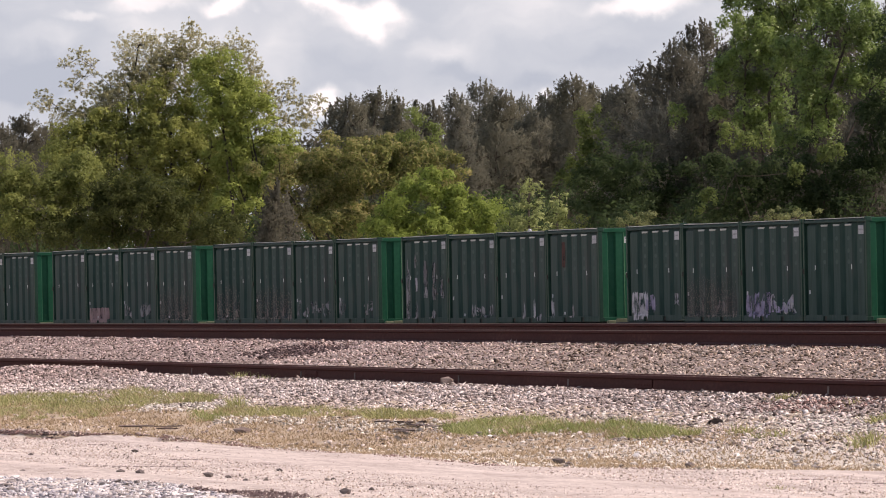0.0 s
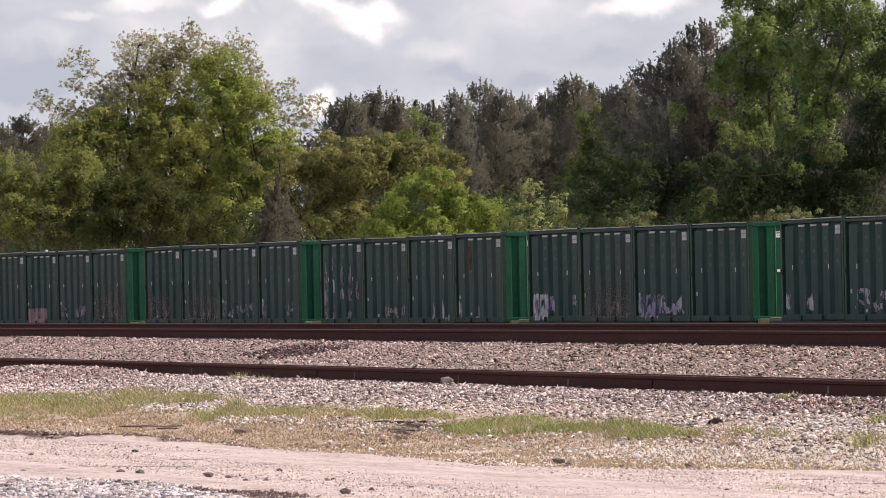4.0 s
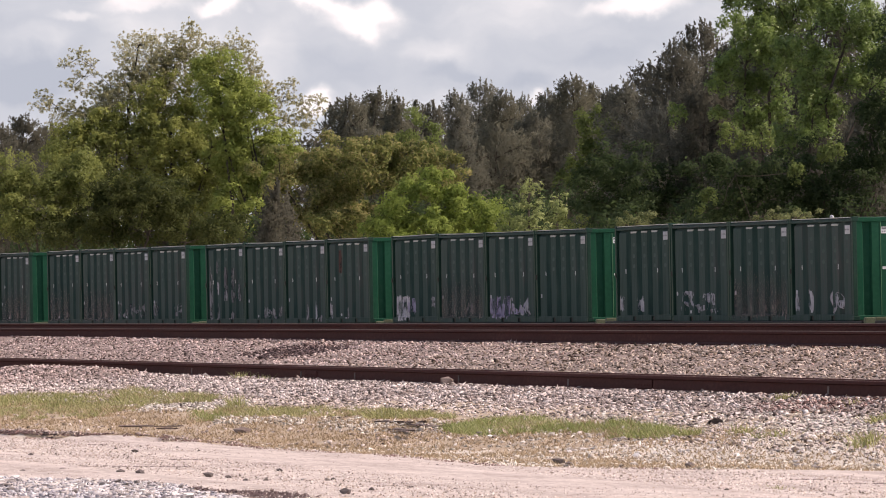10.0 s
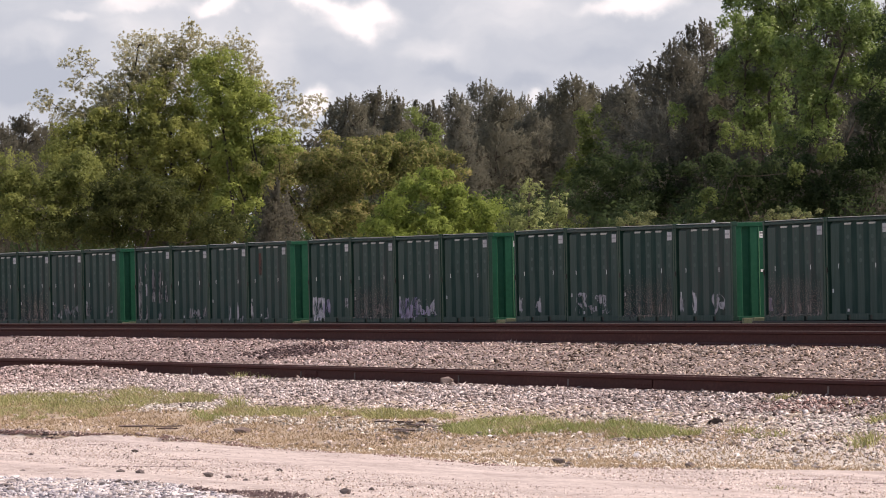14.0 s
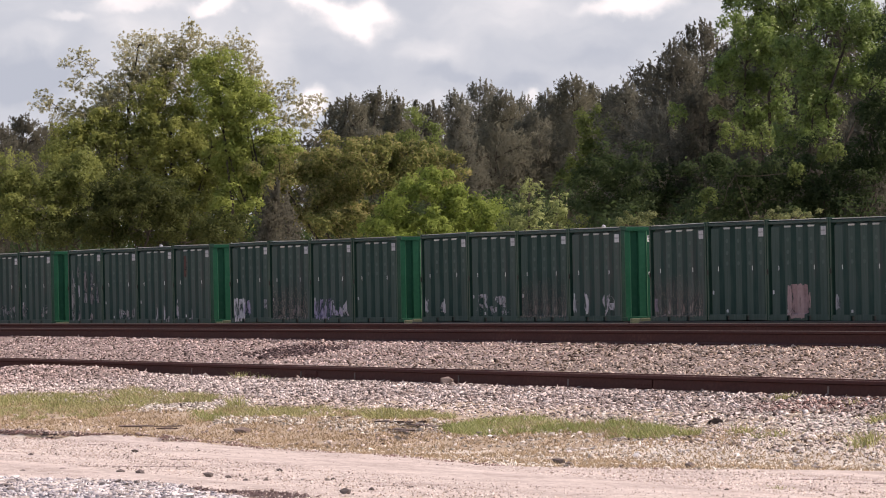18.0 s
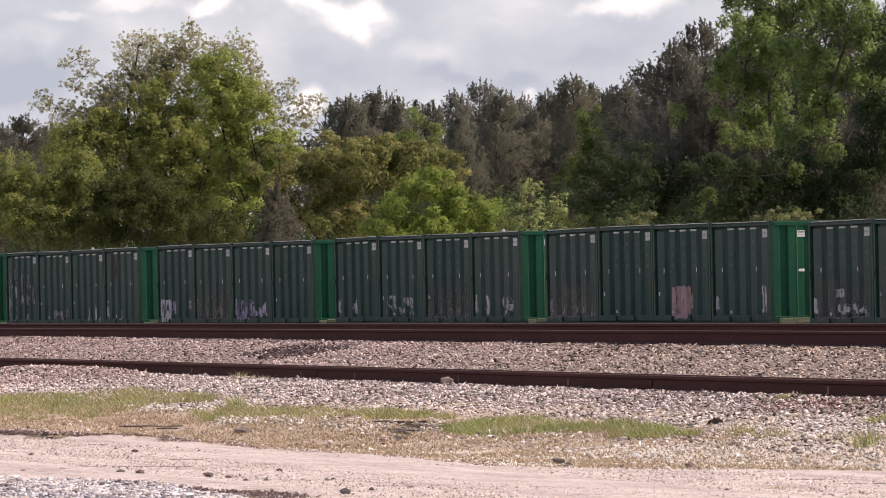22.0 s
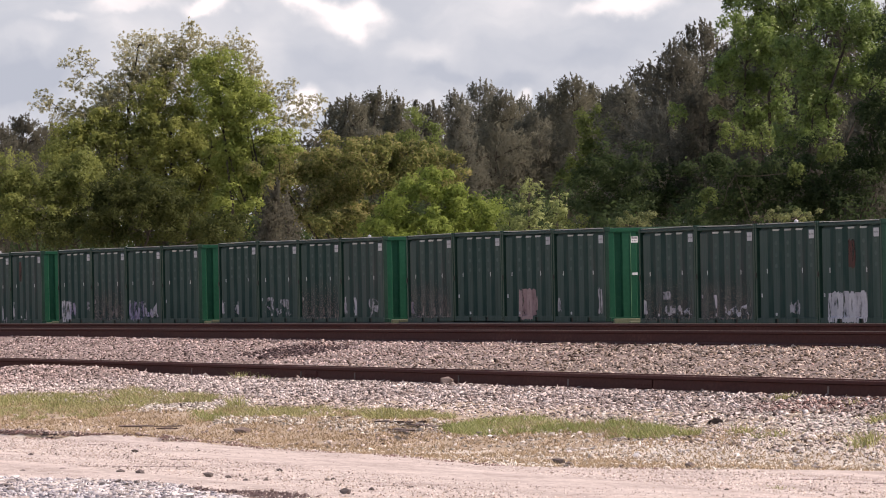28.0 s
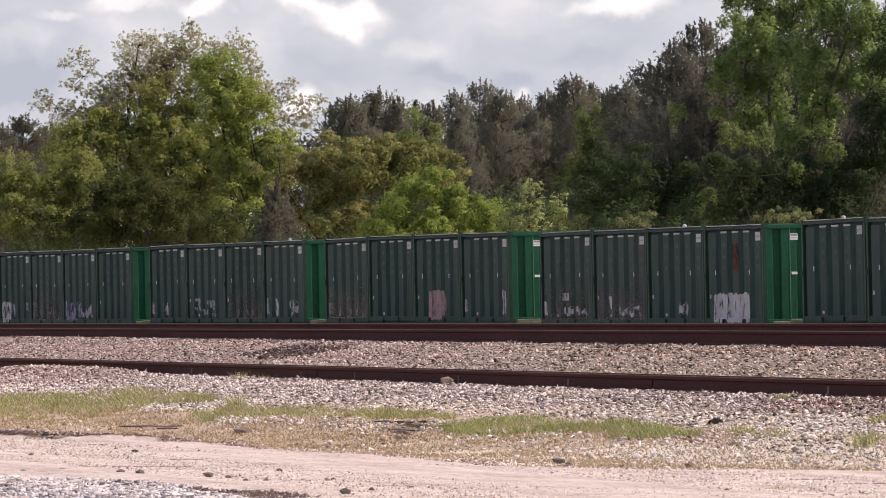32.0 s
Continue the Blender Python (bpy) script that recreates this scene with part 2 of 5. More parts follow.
# darker copy of the green leaves, for crowns standing in shade
L_SHADE = leaf("shade_painted_leaves", (0.0471, 0.0632, 0.019), (0.103, 0.12, 0.0361))
L_FRESH = leaf("fresh_green_leaves", (0.164, 0.212, 0.0508), (0.378, 0.445, 0.123))
L_BUD = leaf("budding_leaves", (0.285, 0.28, 0.148), (0.57, 0.549, 0.342))
L_PALE = leaf("pale_leaves", (0.16, 0.205, 0.075), (0.41, 0.47, 0.20), spread=0.35)


# ---- mesh helpers ----
def part(name, bm, mat, parent=None, label=""):
    me = bpy.data.meshes.new(name)
    bm.to_mesh(me)
    bm.free()
    me.materials.append(mat)
    ob = new(name, me)
    ob.parent = parent
    return tagged(ob, label)


def array_mesh(name, verts, faces, mat, parent=None, smooth=False, normals=None):
    """A mesh from an array of points and an array of equal-sided faces, with a normal for each point where given."""
    verts, faces = np.asarray(verts, np.float32), np.asarray(faces, np.int32)
    k = faces.shape[1]
    me = bpy.data.meshes.new(name)
    me.vertices.add(len(verts))
    me.vertices.foreach_set("co", verts.ravel())
    me.loops.add(faces.size)
    me.loops.foreach_set("vertex_index", faces.ravel())
    me.polygons.add(len(faces))
    me.polygons.foreach_set("loop_start", np.arange(0, faces.size, k, dtype=np.int32))
    me.polygons.foreach_set("loop_total", np.full(len(faces), k, np.int32))
    if smooth:
        me.polygons.foreach_set("use_smooth", np.ones(len(faces), bool))
    me.update(calc_edges=True)
    if normals is not None:
        me.attributes.new("custom_normal", "FLOAT_VECTOR", "POINT").data.foreach_set("vector", np.asarray(normals, np.float32).ravel())
    me.materials.append(mat)
    ob = new(name, me)
    ob.parent = parent
    return ob


def facing(v, nrm):
    """Triangles (k, 3, 3) wound so that they face along their normals (k, 3): points, faces and point normals."""
    k = len(v)
    nrm = nrm / np.linalg.norm(nrm, axis=1)[:, None]
    turned = (np.cross(v[:, 1] - v[:, 0], v[:, 2] - v[:, 0]) * nrm).sum(1) < 0
    v[turned] = v[turned][:, ::-1]
    return v.reshape(-1, 3), np.arange(k * 3).reshape(k, 3), np.repeat(nrm, 3, 0)


def box(bm, x0, x1, y0, y1, z0, z1, bevel=0.0):
    r = bmesh.ops.create_cube(bm, size=1, matrix=Matrix.LocRotScale(((x0 + x1) / 2, (y0 + y1) / 2, (z0 + z1) / 2), None, (x1 - x0, y1 - y0, z1 - z0)))
    if bevel:
        es = list({e for v in r["verts"] for e in v.link_edges})
        bmesh.ops.bevel(bm, geom=es, offset=bevel, segments=1, affect="EDGES")
    return bm


def boxed(x0, x1, y0, y1, z0, z1, bevel=0.0):
    return box(bmesh.new(), x0, x1, y0, y1, z0, z1, bevel)


def tube(bm, p, q, r0, r1, sides=7):
    p, q = Vector(p), Vector(q)
    v = q - p
    rot = v.to_track_quat("Z", "Y").to_matrix()
    rings = []
    for c, r in ((p, r0), (q, r1)):
        rings.append([bm.verts.new(c + rot @ Vector((r * math.cos(2 * math.pi * i / sides), r * math.sin(2 * math.pi * i / sides), 0))) for i in range(sides)])
    for i in range(sides):
        j = (i + 1) % sides
        bm.faces.new((rings[0][i], rings[0][j], rings[1][j], rings[1][i]))
    bm.faces.new(rings[0][::-1])
    bm.faces.new(rings[1])
    return bm


def thing(name, m, label, category, group="", kind=""):
    ob = new(name)
    ob.matrix_basis = m
    return tagged(ob, label, category, group, kind)


rng = np.random.default_rng(7)


def wave(x, y, seed=0):
    """Smooth uneven field of about -1 to 1 over arrays of metres."""
    g = np.random.default_rng(seed)
    out = 0
    for i in range(7):
        k = g.uniform(0.5, 1.6) * 1.5 ** (i * 0.5)
        th = g.uniform(0, 6.28)
        out = out + np.sin(k * (x * math.cos(th) + y * math.sin(th)) + g.uniform(0, 6.28)) / 1.5 ** (i * 0.5)
    return out / 2.6


# ---- ground ----
def road_edge(a):
    return np.clip(6.35 - 0.1525 * (a - 6.95), 1.2, 9.0)


KERB_A = [-60, 0, 6, 9, 12, 13.5, 17.3, 20.4, 22.6, 25, 28.8, 31.9, 33.5, 35.3, 37, 45, 90]
KERB_N = [13, 8.6, 7.6, 7.0, 6.3, 5.6, 5.47, 5.42, 5.23, 5.12, 5.28, 5.36, 4.19, 2.83, 2.1, 1.3, 1.2]


def kerb(a):
    """Where the road's edge runs, beyond the foot of the slope."""
    return np.maximum(np.interp(a, KERB_A, KERB_N), road_edge(a))


def ground_height(a, n):
    """Road level, ballast shoulder, near track bed, second bank with the canted track, low yard behind."""
    e = road_edge(a)
    q = np.clip((n - 0.25) / (e - 0.25), 0, 1)
    z = 0.52 * (1 - q) ** 1.1
    mound = 0.10 / (1 + np.exp(np.clip((a + 22.5) * 1.6, -50, 50))) / (1 + np.exp(np.clip((-a - 34.5) * 1.3, -50, 50))) * np.exp(-((n - 0.6) / 0.6) ** 2)
    z = z + np.where(n > 0.1, mound, 0)
    z = np.where(n < -2.2, 0.52 + 0.45 * np.clip((-2.2 - n) / 2, 0, 1) ** 0.8, z)
    z = np.where(n < -4.2, 0.97 + 0.11 * np.clip((-4.2 - n) / 2.4, 0, 1), z)
    z = np.where(n < -6.6, 1.08 * (1 - np.clip((-6.6 - n) / 2.4, 0, 1)), z)
    z = z + np.clip((-2.2 - n) / 2, 0, 1) * np.where(n > -9, np.clip(-0.012 - 0.00065 * (a + 18), -0.032, 0.02), 0)
    e = kerb(a)
    z = z + 0.08 * np.exp(-np.clip((e - n - 0.10) / 0.14, -8, 8) ** 2) * np.where(n < e, 1, 0) / (1 + np.exp(np.clip((a - 15) * 0.8, -50, 50)))
    rough = np.where((n < 12) & (n > -9), 1.0, 0.0)
    return z + rough * (0.012 * wave(a * 1.3, n * 1.3, 3) + 0.006 * wave(a * 5, n * 5, 4)) * np.where(n > e, 0.35, 1.0)


def yard_points(a, n, z):
    r, d = AR * a + AD * n, TRACK_D + AD * a - AR * n
    return np.stack([r * ST - d * CT, r * CT + d * ST, z], -1)


def grid_faces(rows, cols):
    i = np.arange(rows - 1)[:, None] * cols + np.arange(cols - 1)[None, :]
    i = i.ravel()
    return np.stack([i, i + 1, i + cols + 1, i + cols], 1)


ga = np.concatenate([-np.geomspace(4300, 70, 24), np.arange(-68, 60, 0.5), np.geomspace(60, 3000, 20)])
gn = np.concatenate([-np.geomspace(4300, 9.5, 24), np.arange(-9.2, 14, 0.17), np.geomspace(14, 2500, 20)])
A, N_ = np.meshgrid(ga, gn, indexing="ij")
gv = yard_points(A, N_, ground_height(A, N_)).reshape(-1, 3)
ground = tagged(array_mesh("ground", gv, grid_faces(len(ga), len(gn))[:, ::-1], M_GROUND, smooth=True), "pale gritty yard soil sloping up to the tracks", "ground", kind="structure")

ground.data.materials.append(M_BED)
mid_n = (gn[:-1] + gn[1:]) / 2
mid_a = (ga[:-1] + ga[1:]) / 2
MA, MN = np.meshgrid(mid_a, mid_n, indexing="ij")
bed = (MN > -9) & (MN < road_edge(MA) * 0.30 + 0.25 * wave(MA * 2, MN * 2, 25))
ground.data.materials.append(M_THATCH)
verge = ~bed & (MN > 0.3) & (MN < kerb(MA) + 0.1) & (MA > -60) & (MA < 25 + 3 * wave(MA, MN * 2, 26))
ground.data.polygons.foreach_set("material_index", (bed + 2 * verge).ravel().astype(np.int32))

# gravel road, a sheet just above the soil
ra = np.arange(-60, 90, 0.4)
rt = np.linspace(0, 1, 44)
A, T = np.meshgrid(ra, rt, indexing="ij")
E_ = kerb(A) + 0.12 * wave(A * 1.2, A * 0, 9) + 0.05 * wave(A * 6, A * 0, 10)
N_ = E_ + (14 - E_) * T
rz = ground_height(A, N_) + 0.012 + 0.010 * wave(N_ * 3, A * 0.15, 12) - 0.02 * (T < 0.001)
road = tagged(array_mesh("road", yard_points(A, N_, rz).reshape(-1, 3), grid_faces(len(ra), 44)[:, ::-1], M_ROAD, smooth=True), "pale pinkish gravel road with faint wheel ruts", "road", kind="structure")

ROCK_F = np.array([(0, 2, 4), (2, 1, 4), (1, 3, 4), (3, 0, 4), (2, 0, 5), (1, 2, 5), (3, 1, 5), (0, 3, 5)])
ROCK_V = np.array([(1, 0, 0), (-1, 0, 0), (0, 1, 0), (0, -1, 0), (0, 0, 1), (0, 0, -1)], float)


def stones(name, a, n, size, mat, label, sink=0.25):
    """Loose angular stones at (a, n) on the ground, as one object."""
    k = len(a)
    size = size * 0.80
    z = ground_height(a, n) + size * (0.5 - sink) * 0.8
    c = yard_points(a, n, z)
    # flat angular shards that lie nearly level, turned at random
    v = ROCK_V[None] * rng.uniform(0.6, 1.0, (k, 6, 1)) * 0.80
    v = v * np.stack([rng.uniform(0.8, 1.5, k), rng.uniform(0.55, 1.0, k), rng.uniform(0.24, 0.42, k)], -1)[:, None] + rng.normal(0, 0.14, (k, 6, 3)) * np.array([1, 1, 0.4])
    q = rng.normal(0, 1, (k, 4)) * np.array([1, 0.2, 0.2, 1])
    q /= np.linalg.norm(q, axis=1)[:, None]
    w, x, y, zz = q.T
    R = np.stack([1 - 2 * (y * y + zz * zz), 2 * (x * y - w * zz), 2 * (x * zz + w * y), 2 * (x * y + w * zz), 1 - 2 * (x * x + zz * zz), 2 * (y * zz - w * x), 2 * (x * zz - w * y), 2 * (y * zz + w * x), 1 - 2 * (x * x + y * y)], -1).reshape(k, 3, 3)
    v = np.einsum("kij,kvj->kvi", R, v) * size[:, None, None] + c[:, None]
    f = ROCK_F[None] + (np.arange(k) * 6)[:, None, None]
    return tagged(array_mesh(name, v.reshape(-1, 3), f.reshape(-1, 3), mat), label, "ballast", kind="stuff")


def scatter(count, a0, a1, n0, n1):
    return rng.uniform(a0, a1, count), rng.uniform(n0, n1, count)


a, n = scatter(60000, -40, 36, 0.12, 3.9)
keep = (n < road_edge(a) * rng.uniform(0.32, 0.56, len(a)) + np.clip((a - 18) * 0.15, 0, 1.0)) & ((a > -34.5 + 2 * n) | (n > 1.1))
a, n = a[keep], n[keep]
size = 0.022 + 0.045 * rng.uniform(0, 1, len(a)) ** 1.8
far = a + rng.normal(0, 4, len(a)) < -20
stones("ballast_shoulder", a[far], n[far], size[far], M_STONE_BROWN, "pinkish crushed stone heaped against the near rail")
stones("ballast_shoulder", a[~far], n[~far], size[~far], M_STONE, "pale grey crushed stone ballast beside the near rail")
a, n = scatter(37000, -66, 16, -4.45, -1.55)
size = 0.024 + 0.046 * rng.uniform(0, 1, len(a)) ** 1.7
far = a + rng.normal(0, 5, len(a)) < -16
stones("ballast_bank", a[far], n[far], size[far], M_STONE_BROWN, "pinkish brown crushed stone bank below the second track", sink=0.36)
stones("ballast_bank", a[~far], n[~far], size[~far], M_STONE_TAN, "tan crushed stone bank below the second track", sink=0.27)
# stones stained by rust close to the second track, thinning down the bank
a, n = scatter(9000, -72, 30, -4.75, -3.2)
k_ = rng.uniform(0, 1, len(a)) < np.where(n < -4.25, 0.9, 0.30 * np.exp((-4.25 - n) * 1.2) + 0.25 * (wave(a * 0.5, n * 1.5, 35) > 0.35))
stones("rust_stained_ballast", a[k_], n[k_], 0.022 + 0.038 * rng.uniform(0, 1, k_.sum()) ** 1.7, M_STAINED, "rust stained stones below the second track", sink=0.3)
a, n = scatter(5000, -62, 30, -1.6, 0.12)
stones("ballast_bed", a, n, rng.uniform(0.035, 0.07, len(a)), M_STONE_BROWN, "crushed stone between the near rails")
a, n = scatter(2500, -70, 30, -6.5, -4.45)
stones("ballast_bed_second", a, n, rng.uniform(0.035, 0.065, len(a)), M_STONE_BROWN, "crushed stone between the second track's rails", sink=0.5)
a, n = scatter(32000, -25, 38, 0.8, 7.0)
q = n / road_edge(a)
keep = (q < 1.03) & (q > 0.3) & (rng.uniform(0, 1, len(a)) < np.where(a > 17, 1.0, 0.25) * (0.75 + 0.5 * wave(a, n * 2, 21)))
a, n = a[keep], n[keep]
size = 0.018 + 0.05 * rng.uniform(0, 1, len(a)) ** 1.6
bare = a + 2.0 * wave(a, n * 2, 36) > 19
stones("loose_gravel", a[~bare], n[~bare], size[~bare], M_STONE, "loose pale stones strewn through the grass verge", sink=0.3)
stones("loose_gravel", a[bare], n[bare], size[bare], M_PALESTONE, "loose dusty stones trodden into the bare verge", sink=0.5)
a, n = scatter(12500, 17, 36, 0.6, 3.6)
keep = (n < road_edge(a) * 1.02) & (rng.uniform(0, 1, len(a)) < np.where(a > 22, 0.95, 0.6) + 0.4 * wave(a * 1.4, n * 3, 27))
a, n = a[keep], n[keep]
stones("verge_gravel", a, n, 0.015 + 0.04 * rng.uniform(0, 1, len(a)) ** 1.8, M_PALESTONE, "pale stones spread thickly over the verge", sink=0.5)

def heap_edge(a):
    return np.interp(a, [30, 36.6, 38.4, 39.0, 40.7, 43.5, 45.1, 46.7, 50], [10.9, 10.48, 10.27, 9.91, 9.72, 9.94, 10.0, 10.14, 10.5])


a, n = scatter(15000, 32, 48, 9.6, 11.8)
keep = n > heap_edge(a) + 0.10 * wave(a, n, 5)
a, n = a[keep], n[keep]
stones("gravel_heap", a, n, rng.uniform(0.016, 0.054, len(a)), M_HEAP, "low spread of whitish crushed stone on the road", sink=0.15)


def chips(name, a, n, size, mat, label):
    """Tiny pointed chips, as one object."""
    k = len(a)
    c = yard_points(a, n, ground_height(a, n) + 0.014)
    th = rng.uniform(0, 6.283, (k, 1)) + np.array([[0, 1.9, 3.6, 4.9]]) + rng.normal(0, 0.25, (k, 4))
    ring = np.stack([np.cos(th), np.sin(th), np.full((k, 4), -0.5)], -1) * rng.uniform(0.6, 1.2, (k, 4, 1))
    tip = np.stack([rng.normal(0, 0.3, k), rng.normal(0, 0.3, k), rng.uniform(0.3, 0.9, k)], -1)[:, None]
    v = np.concatenate([ring, tip], 1) * size[:, None, None] * 0.6 + c[:, None]
    f = np.array([(0, 1, 4), (1, 2, 4), (2, 3, 4), (3, 0, 4)])[None] + (np.arange(k) * 5)[:, None, None]
    return tagged(array_mesh(name, v.reshape(-1, 3), f.reshape(-1, 3), mat), label, "gravel", kind="stuff")


a, n = scatter(42000, 4, 52, 1.5, 11)
keep = n > kerb(a) - 0.15
a, n = a[keep], n[keep]
chips("road_grit", a, n, 0.009 + 0.015 * rng.uniform(0, 1, len(a)) ** 2, M_GRIT, "fine grit scattered over the road")
a, n = scatter(17000, 4, 50, 1.5, 10)
keep = n > kerb(a) - 0.05
a, n = a[keep], n[keep]
chips("road_grit", a, n, 0.010 + 0.014 * rng.uniform(0, 1, len(a)) ** 2, M_STONE_TAN, "brown grit scattered over the road")
a, n = scatter(1500, 20.5, 26.5, 0.1, 1.5)
k_ = ((a - 23.4) / 2.2) ** 2 + ((n - 0.70) / 0.42) ** 2 < rng.uniform(0.2, 1.6, len(a))
stones("dirty_ballast", a[k_], n[k_], rng.uniform(0.03, 0.06, k_.sum()), M_STAINED, "dark dirt stained stones beside the rail", sink=0.1)
a, n = scatter(2600, 13, 30, 0.12, 1.1)
k_ = rng.uniform(0, 1, len(a)) < 0.55 * np.exp(-n * 1.6) * (1 + wave(a, n * 3, 23))
stones("dirty_ballast", a[k_], n[k_], rng.uniform(0.025, 0.055, k_.sum()), M_ROCK, "dark soiled stones below the rail", sink=0.1)
# shadow in the rut beside the heap, laid out as dark clods
a = np.concatenate([rng.uniform(38.6, 40.2, 260), rng.uniform(42.4, 44.5, 700), 45.2 + np.clip(rng.normal(0, 0.9, 3600), -1.8, 2.2)])
n = heap_edge(a) - 0.05 + rng.normal(0, 0.03, len(a))
n[-3600:] = 9.70 + 0.10 * (a[-3600:] - 45) * (a[-3600:] > 45) + np.clip(rng.normal(0, 0.12, 3600), -0.28, 0.28)
stones("damp_clods", a, n, rng.uniform(0.02, 0.046, len(a)), M_SHADE_STAIN, "dark clods painted as the rut shadow along the gravel", sink=0.3)
a, n = scatter(7000, -44, -18, -4.3, -2.4)
k_ = ((a + 30.5) / 3.4) ** 2 + ((n + 3.4) / 0.55) ** 2 < rng.uniform(0.1, 1.3, len(a))
stones("dirty_ballast", a[k_], n[k_], rng.uniform(0.04, 0.08, k_.sum()), M_SHADE_STAIN, "dark oily stones on the bank", sink=0.1)


def edge_far(a):
    return kerb(a) - 0.04 + 0.06 * wave(a * 3, a * 0, 64)


def blades(name, a, n, height, mat, label, width=0.008):
    k = len(a)
    base = yard_points(a, n, ground_height(a, n) - 0.01)
    th = rng.uniform(0, 6.283, k)
    side = np.stack([np.cos(th), np.sin(th), np.zeros(k)], -1) * (width * rng.uniform(0.6, 1.4, k))[:, None]
    lean = np.stack([rng.normal(0, 0.75, k), rng.normal(0, 0.75, k), np.ones(k)], -1) * height[:, None]
    v = np.stack([base - side, base + side, base + lean], 1)
    faces = np.arange(k * 3).reshape(k, 3)
    return tagged(array_mesh(name, v.reshape(-1, 3), faces, mat), label, "grass", kind="stuff")


def inside(a, n, a0, a1, q0, q1, seed):
    q = n / road_edge(a) + 0.06 * wave(a * 1.1, n * 2.2, seed)
    edge = np.minimum(a - a0, a1 - a) + 1.5 * wave(a * 0.6, n * 3, seed + 1)
    return (q > q0) & (q < q1) & (edge > 0) & (wave(a * 2.2, n * 3.5, seed + 2) + 0.35 * rng.normal(0, 1, len(a)) > -0.45)


def strip_points(rows, count, seed, ragged=0.5):
    """Places within a strip of the verge, its near and far side given across the site: across, near, far."""
    r = rng.uniform(rows[0][0], rows[-1][0], count)
    near, far = (np.interp(r, [e[0] for e in rows], [e[k] for e in rows]) for k in (1, 2))
    t = rng.uniform(-0.12, 1.12, count)
    d = near + (far - near) * t
    a, n = AR * r + AD * (d - TRACK_D), AD * r - AR * (d - TRACK_D)
    edge = np.minimum(t, 1 - t) * 2 + ragged * wave(r * 5, d * 0.8, seed) + 0.3 * wave(r * 14, d * 2, seed + 1)
    return a[edge > 0], n[edge > 0]


def turf(rows, tufts, tall, mat, label, seed):
    """Grass in tufts of unequal height, with withered blades between."""
    a, n = strip_points(rows, tufts, seed)
    keep = wave(a * 1.7, n * 3.0, seed + 2) + 0.45 * rng.normal(0, 1, len(a)) > -0.5
    a, n = a[keep], n[keep]
    h = tall * (0.35 + 0.65 * rng.uniform(0, 1, len(a)) ** 1.6) * (1 + 0.35 * wave(a * 2.6, n * 4.5, seed + 3))
    dry = rng.uniform(0, 1, len(a)) < 0.10 + 0.25 * wave(a * 1.1, n * 2.2, seed + 4)
    for pick, m, words in ((~dry, mat, label), (dry, M_STRAW, "withered blades among the green grass")):
        k = rng.integers(6, 20, pick.sum())
        aa, nn, hh = np.repeat(a[pick], k), np.repeat(n[pick], k), np.repeat(h[pick], k)
        blades("grass" if m is mat else "dry_grass", aa + rng.normal(0, 0.05, len(aa)), nn + rng.normal(0, 0.035, len(aa)), hh * rng.uniform(0.35, 1.1, len(aa)), m, words, 0.006)


turf([(-9.0, 117.0, 128.0), (-5.28, 114.6, 124.5), (-4.14, 112.9, 125.1), (-3.58, 113.9, 121.1), (-3.28, 115.3, 119.6), (-2.79, 114.6, 116.5)], 10500, 0.09, M_GRASS, "thin yellow green grass along the verge", 131)
turf([(-2.86, 108.0, 110.6), (-2.50, 107.0, 109.8)], 120, 0.11, M_LUSH, "dark green tufts standing in the verge", 137)
turf([(-2.58, 108.7, 110.6), (-2.11, 107.3, 110.0), (-1.52, 105.6, 108.9), (-0.63, 102.9, 105.2), (-0.26, 101.9, 103.3), (0.09, 100.3, 101.3)], 1900, 0.09, M_GRASS, "narrow band of yellow green grass", 141)
turf([(0.0, 97.3, 99.3), (0.37, 96.3, 98.9), (0.65, 95.5, 98.7), (1.2, 94.3, 97.1), (1.51, 93.0, 95.5), (1.82, 92.2, 94.3), (2.12, 91.0, 92.3), (2.4, 90.5, 91.1)], 2000, 0.11, M_LUSH, "fresh green grass standing in the verge", 151)
for rows, count in (([(-3.59, 113.1, 115.7), (-2.9, 111.1, 115.5), (-2.24, 110.7, 115.2)], 1500), ([(-2.56, 106.2, 108.8), (-1.49, 103.5, 105.3)], 650), ([(-1.35, 102.3, 104.8), (-0.96, 99.8, 103.8), (0.09, 97.2, 100.1)], 900)):
    a, n = strip_points(rows, count, count)
    stones("verge_gravel", a, n, 0.022 + 0.045 * rng.uniform(0, 1, len(a)) ** 1.5, M_PALESTONE, "pale stones lying in bare patches of the verge", sink=0.25)
a, n = scatter(330000, -30, 37, 1.0, 8.5)
keep = (inside(a, n, -40, 38, 0.52, 0.99, 61) & (rng.uniform(0, 1, len(a)) < np.where(a > 15, 0.9, 0.8))) | ((n > road_edge(a) * 0.95) & (n < edge_far(a)) & (a > 12) & (wave(a * 1.6, n * 2.5, 63) + 0.4 * rng.normal(0, 1, len(a)) > -0.25))
a, n = a[keep], n[keep]
blades("dry_grass", a, n, rng.uniform(0.014, 0.052, len(a)), M_STRAW, "dry straw coloured grass beside the road")
